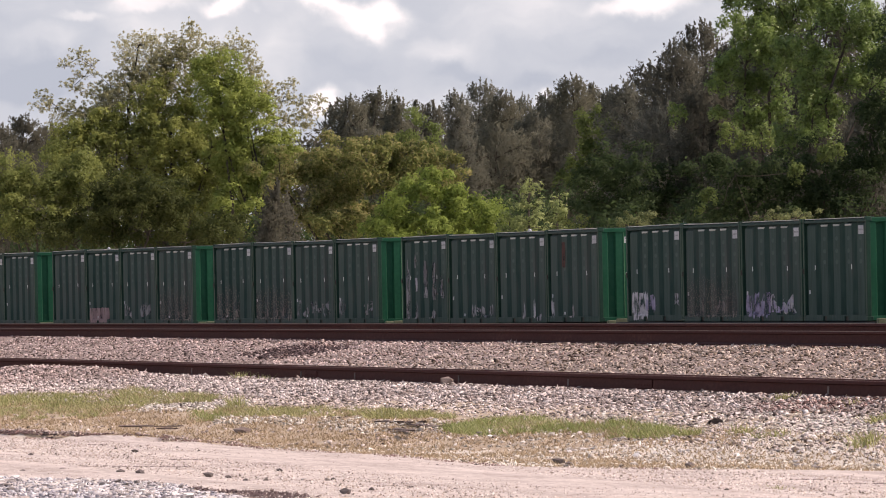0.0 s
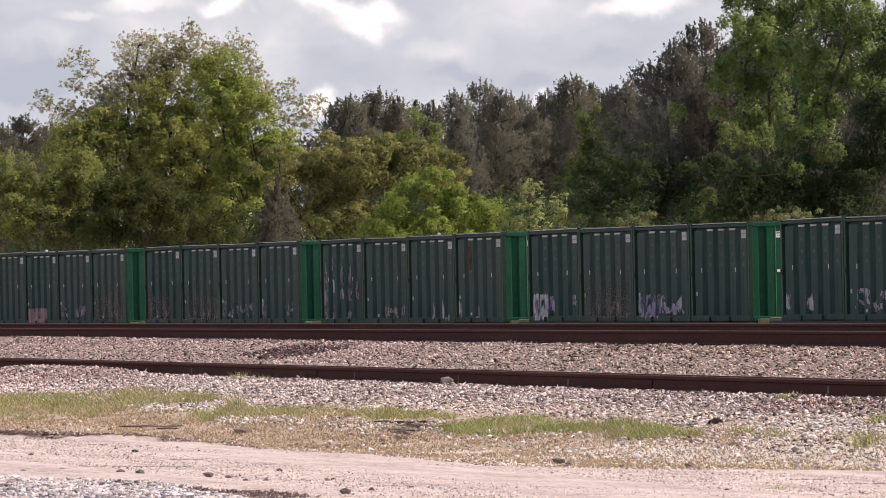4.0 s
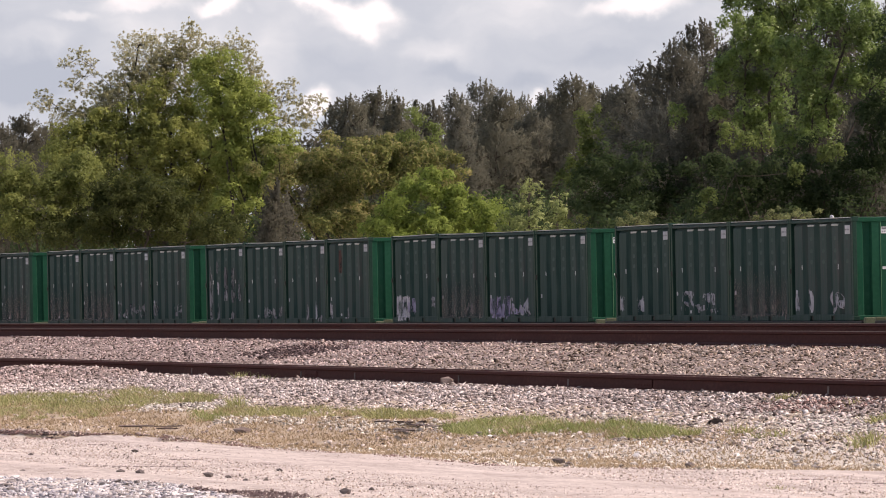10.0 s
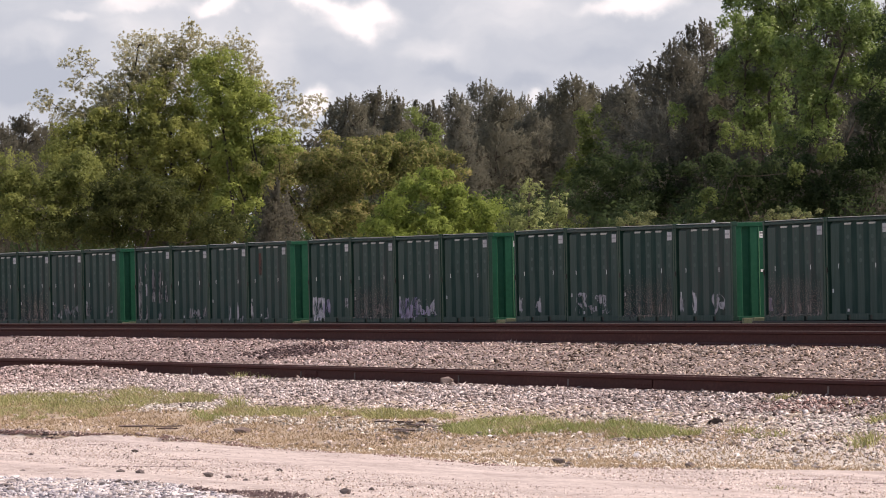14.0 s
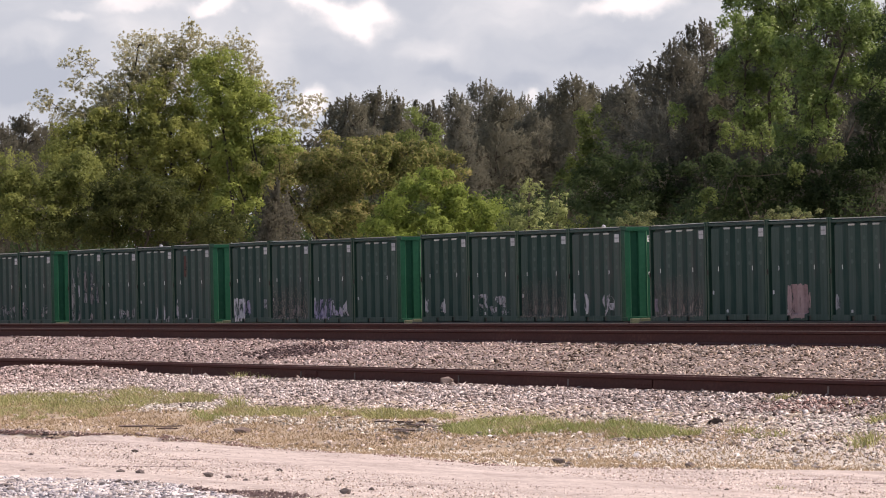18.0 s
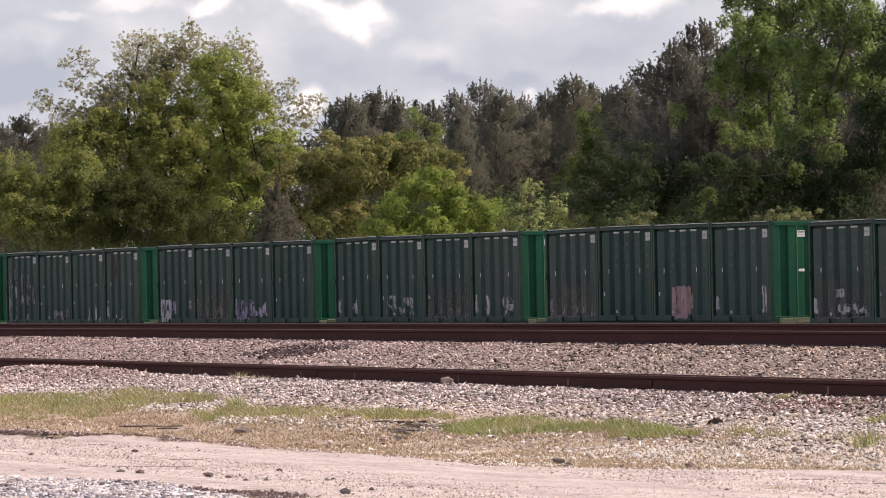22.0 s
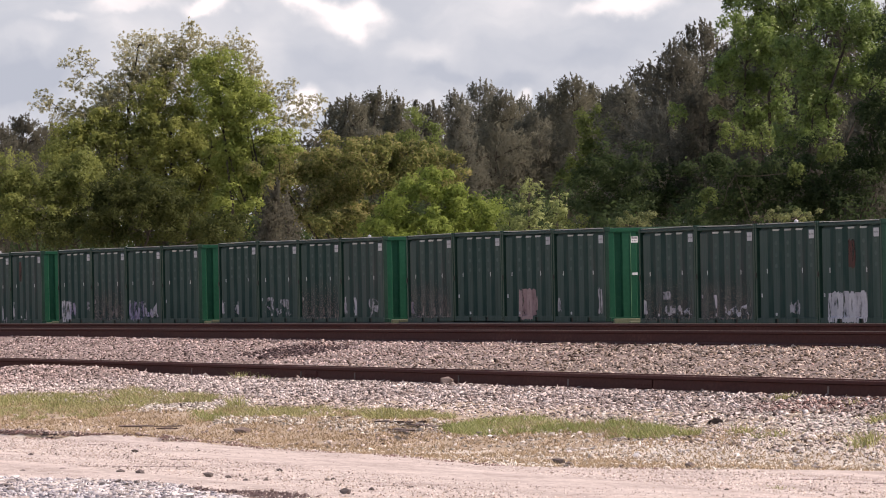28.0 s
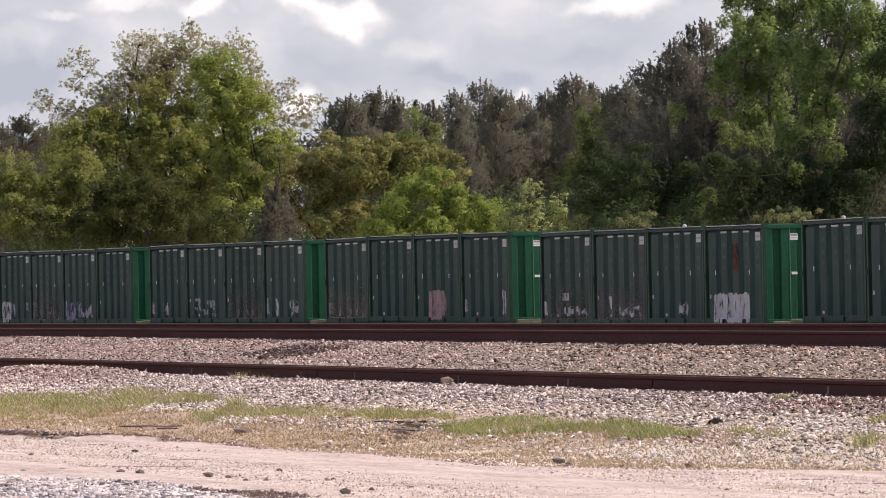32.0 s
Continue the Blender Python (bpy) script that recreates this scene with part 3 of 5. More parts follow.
for i, (ta, tn, h, k) in enumerate([(24.5, 0.55, 0.11, 22), (-13.5, 0.25, 0.12, 34), (-11.7, 0.25, 0.11, 28), (28.2, 1.15, 0.09, 50), (30.3, 1.78, 0.16, 70), (27.9, 1.14, 0.10, 90), (28.1, 1.05, 0.09, 60), (26.0, 2.0, 0.12, 60), (27.1, 2.05, 0.11, 35), (27.4, 1.95, 0.10, 35), (30.8, 1.9, 0.13, 60), (43.0, 5.42, 0.05, 30), (20.6, 0.4, 0.1, 60), (3.5, 3.1, 0.2, 90), (12.5, 3.0, 0.2, 60)]):
    tuft = blades("grass_tuft", ta + rng.normal(0, 0.16, k), tn + rng.normal(0, 0.06, k), rng.uniform(0.4, 1.0, k) * h, M_GRASS, "small green weed tuft among the stones")
    tagged(tuft, category="weed", kind="stuff")


# single stones that can be told apart on the road's heap and the verge
shapes = []
for i in range(9):
    bm = bmesh.new()
    bmesh.ops.create_icosphere(bm, subdivisions=1, radius=0.5)
    for v in bm.verts:
        v.co *= 0.9 + 0.75 * noise.noise(v.co * 2.1 + Vector((i * 4.7, 1.3, 0)))
        v.co = Vector((v.co.x * 1.25, v.co.y * 0.9, v.co.z * 0.6))
    me = bpy.data.meshes.new("stone")
    bm.to_mesh(me)
    bm.free()
    me.materials.append(M_LOOSE)
    shapes.append(me)
heap_a, heap_n = scatter(900, 35, 47, 9.6, 11.4)
heap_ok = heap_n > heap_edge(heap_a) + 0.08
verge_a, verge_n = scatter(400, 19, 34, 1.0, 3.9)
verge_q = verge_n / road_edge(verge_a)
verge_ok = (verge_q > 0.5) & (verge_q < 1.0)
for owner, sa, sn, s0, s1 in ((road, heap_a[heap_ok][:170], heap_n[heap_ok][:170], 0.045, 0.085), (ground, verge_a[verge_ok][:120], verge_n[verge_ok][:120], 0.035, 0.075)):
    for a_, n_, z_ in zip(sa, sn, ground_height(sa, sn)):
        k_ = rng.uniform(s0, s1)
        ob = new("stone", shapes[int(rng.integers(9))])
        ob.parent = owner
        ob.matrix_basis = Matrix.Translation(yard(a_, n_, z_ + 0.2 * k_)) @ pose(0, 0, 0, rng.uniform(-18, 18), rng.uniform(-18, 18), rng.uniform(0, 360)) @ Matrix.Diagonal((k_, k_, k_, 1))


def edge_line(a):
    return kerb(a) + 0.12 * wave(a * 1.2, a * 0, 9) + 0.05 * wave(a * 6, a * 0, 10)


# reddish soil in the verge's broken face, darkened for shadow, and crumbled debris on top
a = np.concatenate([rng.uniform(4, 12.5, 2400), rng.uniform(12, 34, 900)])
stones("verge_clods", a, edge_line(a) - 0.01 + rng.normal(0, 0.035, len(a)), rng.uniform(0.02, 0.045, len(a)), M_LIP, "reddish soil in the broken verge edge, darkened for its shadow", sink=0.3)
a = np.concatenate([rng.uniform(4, 13.5, 2600), rng.uniform(13, 17, 700)])
stones("verge_debris", a, edge_line(a) - 0.13 + rng.normal(0, 0.05, len(a)), 0.015 + 0.04 * rng.uniform(0, 1, len(a)) ** 1.5, M_DEBRIS, "crumbled pinkish clods and grit along the verge", sink=0.15)
a, n = scatter(19000, 13, 37, 2.0, 6.0)
keep = (n > road_edge(a) * 0.93) & (n < edge_line(a) - 0.02) & (wave(a * 1.3, n * 2.2, 71) + 0.5 * rng.normal(0, 1, len(a)) > np.where(a > 25, -0.55, 0.35))
a, n = a[keep], n[keep]
stones("verge_gravel", a, n, 0.015 + 0.045 * rng.uniform(0, 1, len(a)) ** 1.8, M_PALESTONE, "pale stones strewn over the flat edge of the verge", sink=0.35)

# dark grit lines drawn as shallow ruts on the road: from, to across the view, distance
for r_0, r_1, d_0 in ((-3.64, -2.03, 83.19), (-3.95, -3.85, 98.82), (-3.64, -3.45, 98.36), (-4.3, -4.06, 90.34), (-1.66, -1.11, 84.53), (-1.01, -0.72, 84.53), (1.91, 2.0, 78.83), (2.77, 3.09, 76.54), (3.05, 3.5, 74.37), (-2.49, -2.18, 87.34)):
    k_ = int((r_1 - r_0) * 260)
    r_ = rng.uniform(r_0, r_1, k_)
    d_ = d_0 + rng.normal(0, 0.05, k_) + 0.15 * wave(r_ * 6, r_ * 0, 17)
    chips("tyre_line", AR * r_ + AD * (d_ - TRACK_D), AD * r_ - AR * (d_ - TRACK_D), rng.uniform(0.005, 0.014, k_), M_SHADE_STAIN, "thin line of dark grit drawn as a shallow rut")


def rock(a, n, size, flat, mat, label, seed):
    g = random.Random(seed)
    bm = bmesh.new()
    bmesh.ops.create_icosphere(bm, subdivisions=1, radius=size / 2)
    for v in bm.verts:
        v.co *= 1 + 0.8 * noise.noise(v.co * (2.4 / size) + Vector((seed * 3.1, 0, 0)))
        v.co.z *= flat
    bmesh.ops.rotate(bm, verts=bm.verts, matrix=Matrix.Rotation(g.uniform(0, 6), 3, "Z"))
    ob = part("rock", bm, mat)
    z = float(ground_height(np.array([a]), np.array([n]))[0])
    ob.matrix_basis = Matrix.Translation(yard(a, n, z + size * flat * 0.3))
    return tagged(ob, label, "rock", "rocks by the road")


ROAD_ROCKS = [(24.8, 8.54, 0.044), (34.3, 9.96, 0.035), (33.1, 9.45, 0.045), (20.1, 7.03, 0.035), (35.4, 9.30, 0.049), (36.0, 9.23, 0.068), (22.2, 7.16, 0.052), (37.2, 8.86, 0.067), (21.5, 6.42, 0.029), (19.0, 6.24, 0.030), (14.5, 5.31, 0.062), (39.0, 8.68, 0.038), (39.2, 8.88, 0.037), (37.8, 8.79, 0.038), (34.4, 7.80, 0.040), (28.5, 6.67, 0.027), (23.7, 5.93, 0.028), (39.1, 8.22, 0.033), (38.8, 8.11, 0.033), (45.1, 9.12, 0.060), (43.5, 8.64, 0.035), (42.3, 8.12, 0.027), (31.2, 5.86, 0.031), (30.9, 5.46, 0.031), (43.1, 7.93, 0.022), (30.0, 4.53, 0.074), (31.0, 4.64, 0.063), (32.4, 4.46, 0.036), (32.5, 3.87, 0.062), (44.4, 6.13, 0.035), (29.7, 2.32, 0.053), (33.7, 3.00, 0.046)]
for i, (ra_, rn_, s_) in enumerate(ROAD_ROCKS):
    rock(ra_, rn_, s_ * 1.4, 0.75, M_ROCK, "small dark stone lying on the road", i + 1)
for i, (ra_, rn_, s_) in enumerate([(32.3, 4.93, 0.046), (32.1, 4.28, 0.052), (32.7, 2.95, 0.067), (33.4, 2.97, 0.056), (24.7, 4.86, 0.039), (38.8, 8.35, 0.038)]):
    rock(ra_, rn_, s_ * 1.4, 0.75, M_LOOSE, "small whitish stone at the edge of the road", i + 70)
rock(23.8, 1.78, 0.17, 0.42, M_BLACKROCK, "dark flat rock lying in the ballast", 40)
rock(12.8, 4.56, 0.24, 0.36, M_WOODSCRAP, "dark lump lying in the dry grass", 41)
rock(1.1, 0.14, 0.20, 0.75, M_BED, "pale block of stone leaning against the rail", 42)
rock(-16.2, 0.3, 0.10, 0.7, M_LOOSE, "pale round stone beside the rail", 43)


def scrap(a, n, length, turn, seed):
    """A splintered strip: thin slivers lying end to end and askew."""
    bm = bmesh.new()
    g = random.Random(seed)
    x = -length / 2
    while x < length / 2:
        w = g.uniform(0.12, 0.45) * length
        y, t = g.uniform(-0.04, 0.04), g.uniform(0.006, 0.018)
        start = len(bm.verts)
        box(bm, x, min(x + w, length * 0.55), y - g.uniform(0.01, 0.03), y + g.uniform(0.01, 0.03), 0, t, 0.004)
        bm.verts.ensure_lookup_table()
        bmesh.ops.rotate(bm, verts=bm.verts[start:], cent=(x, y, 0), matrix=Matrix.Rotation(radians(g.uniform(-7, 7)), 3, "Z"))
        for v in bm.verts[start:]:
            v.co += Vector((g.uniform(-0.03, 0.03), g.uniform(-0.008, 0.008), g.uniform(-0.004, 0.008)))
        x += w * g.uniform(0.55, 1.05)
    ob = part("wood_scrap", bm, M_WOODSCRAP)
    z = float(ground_height(np.array([a]), np.array([n]))[0])
    ob.matrix_basis = Matrix.Translation(yard(a, n, z + 0.025)) @ pose(0, 0, 0, 0, 0, YARD_ANGLE + turn)
    return tagged(ob, "rotten splintered strip of dark wood in the grass", "wood scrap", "wood scraps")


for i, v_ in enumerate([(16.6, 3.60, 3.4, -5), (16.0, 3.28, 2.6, -2), (17.2, 3.18, 1.3, 4), (14.6, 3.30, 0.9, 8), (15.4, 3.16, 1.2, -6), (8.9, 4.96, 0.66, 77), (9.9, 4.93, 0.22, 70)]):
    scrap(*v_, i)

# ---- tracks ----
RAIL = [(-0.070, 0), (0.070, 0), (0.070, 0.012), (0.012, 0.034), (0.009, 0.135), (0.036, 0.148), (0.037, 0.176), (0.030, 0.183), (-0.030, 0.183), (-0.037, 0.176), (-0.036, 0.148), (-0.009, 0.135), (-0.012, 0.034), (-0.070, 0.012)]


def rail(x0, x1, parent, y, z, label="", bright=0.18):
    bm = bmesh.new()
    ends = [[bm.verts.new((x, yy, zz)) for yy, zz in RAIL] for x in (x0, x1)]
    k = len(RAIL)
    for i in range(k):
        j = (i + 1) % k
        bm.faces.new((ends[0][i], ends[0][j], ends[1][j], ends[1][i]))
    bm.faces.new(ends[0])
    bm.faces.new(ends[1][::-1])
    bmesh.ops.recalc_face_normals(bm, faces=bm.faces)
    ob = part("rail", bm, M_RUST, parent, label)
    ob.data.materials.append(M_RAILTOP)
    for p in ob.data.polygons:
        if p.normal.z > 0.2 and p.center.z > bright:
            p.material_index = 1
    ob.matrix_basis = pose(0, y, z)
    return ob


def track(name, m, x0, x1, z_front, z_back, joints, label, ties=True, bright=0.18):
    """Two rails on ties; local x runs along the track, local y away from the eye."""
    ob = thing(name, m, label, "railway track", kind="structure")
    rail(x0, x1, ob, 0.037, z_front - 0.183, bright=bright)
    rail(x0, x1, ob, 1.51, z_back - 0.183, bright=bright)
    if ties:
        bm = boxed(-0.115, 0.115, -0.42, 2.0, -0.17, 0.0, 0.012)
        first = part("tie", bm, M_TIE, ob)
        tilt = math.degrees(math.atan2(z_back - z_front, 1.47))
        spots = np.arange(max(x0, -75), min(x1, 40), 0.55)
        for i, x in enumerate(spots):
            t_ = first if i == 0 else new("tie", first.data)
            t_.parent = ob
            t_.matrix_basis = pose(x, 0, z_front - 0.215, tilt, 0, rng.uniform(-0.8, 0.8))
    for x in joints:
        bar = boxed(-0.46, 0.46, -0.014, -0.002, 0.036, 0.134, 0.005)
        for bx in (-0.38, -0.24, -0.08, 0.08, 0.24, 0.38):
            tube(bar, (bx, -0.012, 0.08), (bx, -0.020, 0.08), 0.014, 0.010, 6)
        j = part("joint_bar", bar, M_RUST, ob, "rusty bolted joint bar")
        j.matrix_basis = pose(x, 0.026, z_front - 0.183)
    return ob


BASE = Matrix.Translation(yard(0, 0)) @ pose(0, 0, 0, 0, 0, YARD_ANGLE)
near_track = track("near_track", BASE, -1500, 90, 0.690, 0.668, (-9.5, 11.8, 31.5), "rusty disused rails bedded in pale ballast", bright=0.1815)
for x in (-19.4, -10.3, -9.8, -9.1, -6.25, 0.9, 7.6, 20.8):
    bm = boxed(-0.03, 0.03, -0.002, 0.008, 0.04, 0.12, 0.003)
    k_ = part("rail_anchor", bm, M_CLIP, near_track, "pale weathered rail clip")
    k_.matrix_basis = pose(x, 0.02, 0.690 - 0.183)
second_track = track("second_track", Matrix.Translation(yard(0, -4.5)) @ pose(0, 0, 0, 0, 0, YARD_ANGLE), -1500, 90, 1.162, 1.254, (), "canted main line rails with a worn, gleam-toned head on a raised bank", bright=0.178)

# ---- train ----
TRAIN_Y = 65.97
DECK = 1.26
LONG, WIDE, TALL = 6.06, 2.44, 2.65
PITCH = 6.135


def line_y(s):
    """The train's track bends gently: its offset s metres along."""
    u = (s - 230) / 100
    return -0.131 * u * u - 0.147 * u


def line_turn(s):
    return 0.150 * (s - 230) / 100 + 0.084


def line_z(s):
    """The slight fall of the train's track away from the eye."""
    return 0.049 - 0.059 * (s - 230) / 100


train_track = thing("train_track", pose(0, TRAIN_Y + 0.46, 0), "rails under the container train behind the bank", "railway track", kind="structure")
for y_ in (0.0, 1.51):
    bm = bmesh.new()
    last = None
    for s_ in range(-200, 760, 12):
        ring = [bm.verts.new((-s_, yy + y_ + line_y(s_), zz + 0.04 + line_z(s_))) for yy, zz in RAIL]
        if last:
            for i in range(len(RAIL)):
                j = (i + 1) % len(RAIL)
                bm.faces.new((last[i], last[j], ring[j], ring[i]))
        last = ring
    part("rail", bm, M_RUST, train_track)
first = None
for i in range(300):
    t_ = part("tie", boxed(-0.115, 0.115, -0.55, 2.1, -0.12, 0.0, 0.01), M_TIE, train_track) if first is None else new("tie", first.data)
    first = first or t_
    t_.parent = train_track
    s_ = 470 - i * 1.3
    t_.matrix_basis = pose(-s_, line_y(s_), 0.045 + line_z(s_), 0, 0, line_turn(s_))

# side ribs: centre and half width along the container, from the far end
RIBS = [(0.78, 0.38), (2.02, 0.30), (3.18, 0.30), (4.31, 0.30), (5.44, 0.32)]
RIB_OUT, RIB_IN = 0.022, 0.135
SLOPE = 0.13


def side_depth(x):
    """How far the side sheet lies behind the frame's face at x."""
    for c, h in RIBS:
        o = abs(x - c)
        if o <= h:
            return RIB_OUT
        if o < h + SLOPE:
            return RIB_OUT + (RIB_IN - RIB_OUT) * (o - h) / SLOPE
    return RIB_IN


def side_sheet(flip):
    bm = bmesh.new()
    xs = {0.15, LONG - 0.15}
    for c, h in RIBS:
        xs |= {c - h - SLOPE, c - h, c + h, c + h + SLOPE}
    xs = sorted(xs)
    zs = (0.15, 0.20, TALL - 0.20, TALL - 0.10)
    rows = []
    for j, z in enumerate(zs):
        row = []
        for x in xs:
            d = side_depth(x)
            if j == 3:
                d = RIB_IN
            y = -WIDE / 2 + d
            row.append(bm.verts.new((x, -y if flip else y, z)))
        rows.append(row)
    for j in range(3):
        for i in range(len(xs) - 1):
            q = (rows[j][i], rows[j][i + 1], rows[j + 1][i + 1], rows[j + 1][i])
            bm.faces.new(q[::-1] if flip else q)
    return bm


def end_sheet(x, sign):
    """Corrugated end wall across the width."""
    ys, y = [], -WIDE / 2 + 0.10
    d = [0.03]
    ys = [y]
    for w, dd in ((0.16, 0.03), (0.04, 0.11), (0.17, 0.11), (0.04, 0.03), (0.40, 0.03), (0.04, 0.11), (0.17, 0.11), (0.04, 0.03), (0.34, 0.03), (0.04, 0.11), (0.17, 0.11), (0.04, 0.03), (0.22, 0.03)):
        y += w
        ys.append(y)
        d.append(dd)
    ys[-1] = WIDE / 2 - 0.10
    bm = bmesh.new()
    rows = [[bm.verts.new((x - sign * dd, yy, z)) for yy, dd in zip(ys, d)] for z in (0.12, TALL - 0.13)]
    for i in range(len(ys) - 1):
        q = (rows[0][i], rows[0][i + 1], rows[1][i + 1], rows[1][i])
        bm.faces.new(q if sign > 0 else q[::-1])
    return bm


def container(label):
    """Local x from the far end towards the eye, y = 0 in the middle, z = 0 at the floor's underside."""
    ob = thing("shipping_container", Matrix(), label, "container", "containers on the train")
    hw = WIDE / 2
    for flip in (False, True):
        s = part("side_panel", side_sheet(flip), M_SIDE, ob, "dark green ribbed steel sheet")
    for x, sg in ((LONG, 1), (0.0, -1)):
        e = part("end_panel", end_sheet(x, sg), M_END, ob, "bright green corrugated end wall")
        for y in (-0.48,):
            bm = bmesh.new()
            tube(bm, (x + sg * 0.004 - sg * 0.03, y, 0.14), (x + sg * 0.004 - sg * 0.03, y, TALL - 0.14), 0.012, 0.012, 6)
            part("seam_bead", bm, M_SEAM, e, "pale weld seam")
    for x in (0, LONG - 0.15):
        for y in (-hw, hw - 0.11):
            part("corner_post", boxed(x, x + 0.15, y, y + 0.11, 0.118, TALL - 0.118, 0.012), M_FRAME, ob)
    for y in (-hw + 0.006, hw - 0.086):
        bm = bmesh.new()
        for x0, x1 in ((0.162, 1.83), (2.20, 3.86), (4.23, LONG - 0.162)):
            box(bm, x0, x1, y, y + 0.08, 0.002, 0.165, 0.006)
        box(bm, 1.83, 2.20, y, y + 0.08, 0.13, 0.165)
        box(bm, 3.86, 4.23, y, y + 0.08, 0.13, 0.165)
        part("bottom_rail", bm, M_SIDE, ob)
        part("top_rail", boxed(0.165, LONG - 0.165, y, y + 0.08, TALL - 0.12, TALL - 0.048, 0.012), M_SIDE, ob)
    for x in (0.012, LONG - 0.112):
        part("end_header", boxed(x, x + 0.10, -hw + 0.12, hw - 0.12, TALL - 0.14, TALL - 0.025, 0.012), M_END, ob, "bright green end beam")
        part("end_sill", boxed(x, x + 0.10, -hw + 0.12, hw - 0.12, 0.01, 0.13, 0.012), M_END, ob, "bright green end beam")
    for x in (-0.004, LONG - 0.174):
        for y in (-hw - 0.004, hw - 0.158):
            for z in (0.0, TALL - 0.118):
                bm = boxed(x, x + 0.178, y, y + 0.162, z, z + 0.118, 0.012)
                part("corner_casting", bm, M_FRAME, ob)
    bm = bmesh.new()
    # flat edge strips with the ribbed sheet between them
    cols = [(-hw + 0.02, 0), (-hw + 0.16, 0), (-hw + 0.22, 1), (hw - 0.22, 1), (hw - 0.16, 0), (hw - 0.02, 0)]
    rows = [[bm.verts.new((0.1 + i * (LONG - 0.2) / 60, y, TALL - (0.034 if ribbed and i % 5 >= 3 else 0.008))) for i in range(61)] for y, ribbed in cols]
    low = [[bm.verts.new((x, y, TALL - 0.024)) for x in (0.1, LONG - 0.1)] for y in (-hw + 0.02, hw - 0.02)]
    for r0_, r1_ in zip(rows, rows[1:]):
        for i in range(60):
            bm.faces.new((r0_[i], r0_[i + 1], r1_[i + 1], r1_[i]))
    for r_, l_ in ((rows[0], low[0]), (rows[-1], low[1])):
        bm.faces.new(r_ + l_[::-1])
    bm.faces.new((low[0][0], low[0][1], low[1][1], low[1][0]))
    part("roof", bm, M_ROOF, ob, "weathered steel roof toned pale for its sunlit edge")
    part("floor", boxed(0.1, LONG - 0.1, -hw + 0.09, hw - 0.09, 0.06, 0.12), M_DARK, ob)
    # near-black blocks fill the forklift pockets to show the shade inside
    for x in (1.83, 4.23 - 0.37):
        bm = boxed(x + 0.01, x + 0.36, -hw + 0.05, hw - 0.05, 0.012, 0.128)
        part("fork_pocket", bm, M_DARK, ob, "near-black block for the shade in the forklift pocket")
    # decals on the near side
    def plate(name, x0, x1, z0, z1, mat, label=""):
        y = -WIDE / 2 + min(side_depth(x0), side_depth(x1))
        return part(name, boxed(x0, x1, y - 0.004, y - 0.001, z0, z1), mat, ob, label)
    p = plate("number_decal", 5.26, 5.74, TALL - 0.44, TALL - 0.215, M_WHITE, "white number decal with dark bars")
    for x0, w in ((5.29, 0.12), (5.45, 0.09), (5.58, 0.12)):
        part("number_bar", boxed(x0, x0 + w, -hw + RIB_OUT - 0.007, -hw + RIB_OUT - 0.0045, TALL - 0.345, TALL - 0.305), M_INK, p)
    for x in (1.08, 4.55):
        plate("side_tick", x, x + 0.05, 1.325, 1.445, M_DECAL, "small pale tick mark")
    # pale boxes painted for the light that the sloped rib tops catch
    for x in (2.02, 3.18, 4.31):
        part("rib_cap", boxed(x - 0.30, x + 0.30, -hw + 0.012, -hw + 0.05, TALL - 0.215, TALL - 0.165, 0.008), M_RIBLIGHT, ob, "pale strip painted for the light on the rib top")
    # slightly lighter spots on the ribs, laid on as thin discs
    spot = None
    for z in (2.12, 1.80, 1.52):
        for c_, _ in RIBS[1:]:
            if spot is None:
                bm = bmesh.new()
                bm.faces.new([bm.verts.new((0.14 * math.cos(a_ * 0.785), 0, 0.06 * math.sin(a_ * 0.785))) for a_ in range(8)])
                spot = part("worn_spot", bm, M_PALESPOT, ob)
            else:
                spot = new("worn_spot", spot.data)
                spot.parent = ob
            spot.matrix_basis = pose(c_, -hw + RIB_OUT - 0.0012, z)
    part("latch", boxed(0.02, 0.13, -hw - 0.025, -hw - 0.002, 1.22, 1.36, 0.01), M_DARK, ob)
    return ob


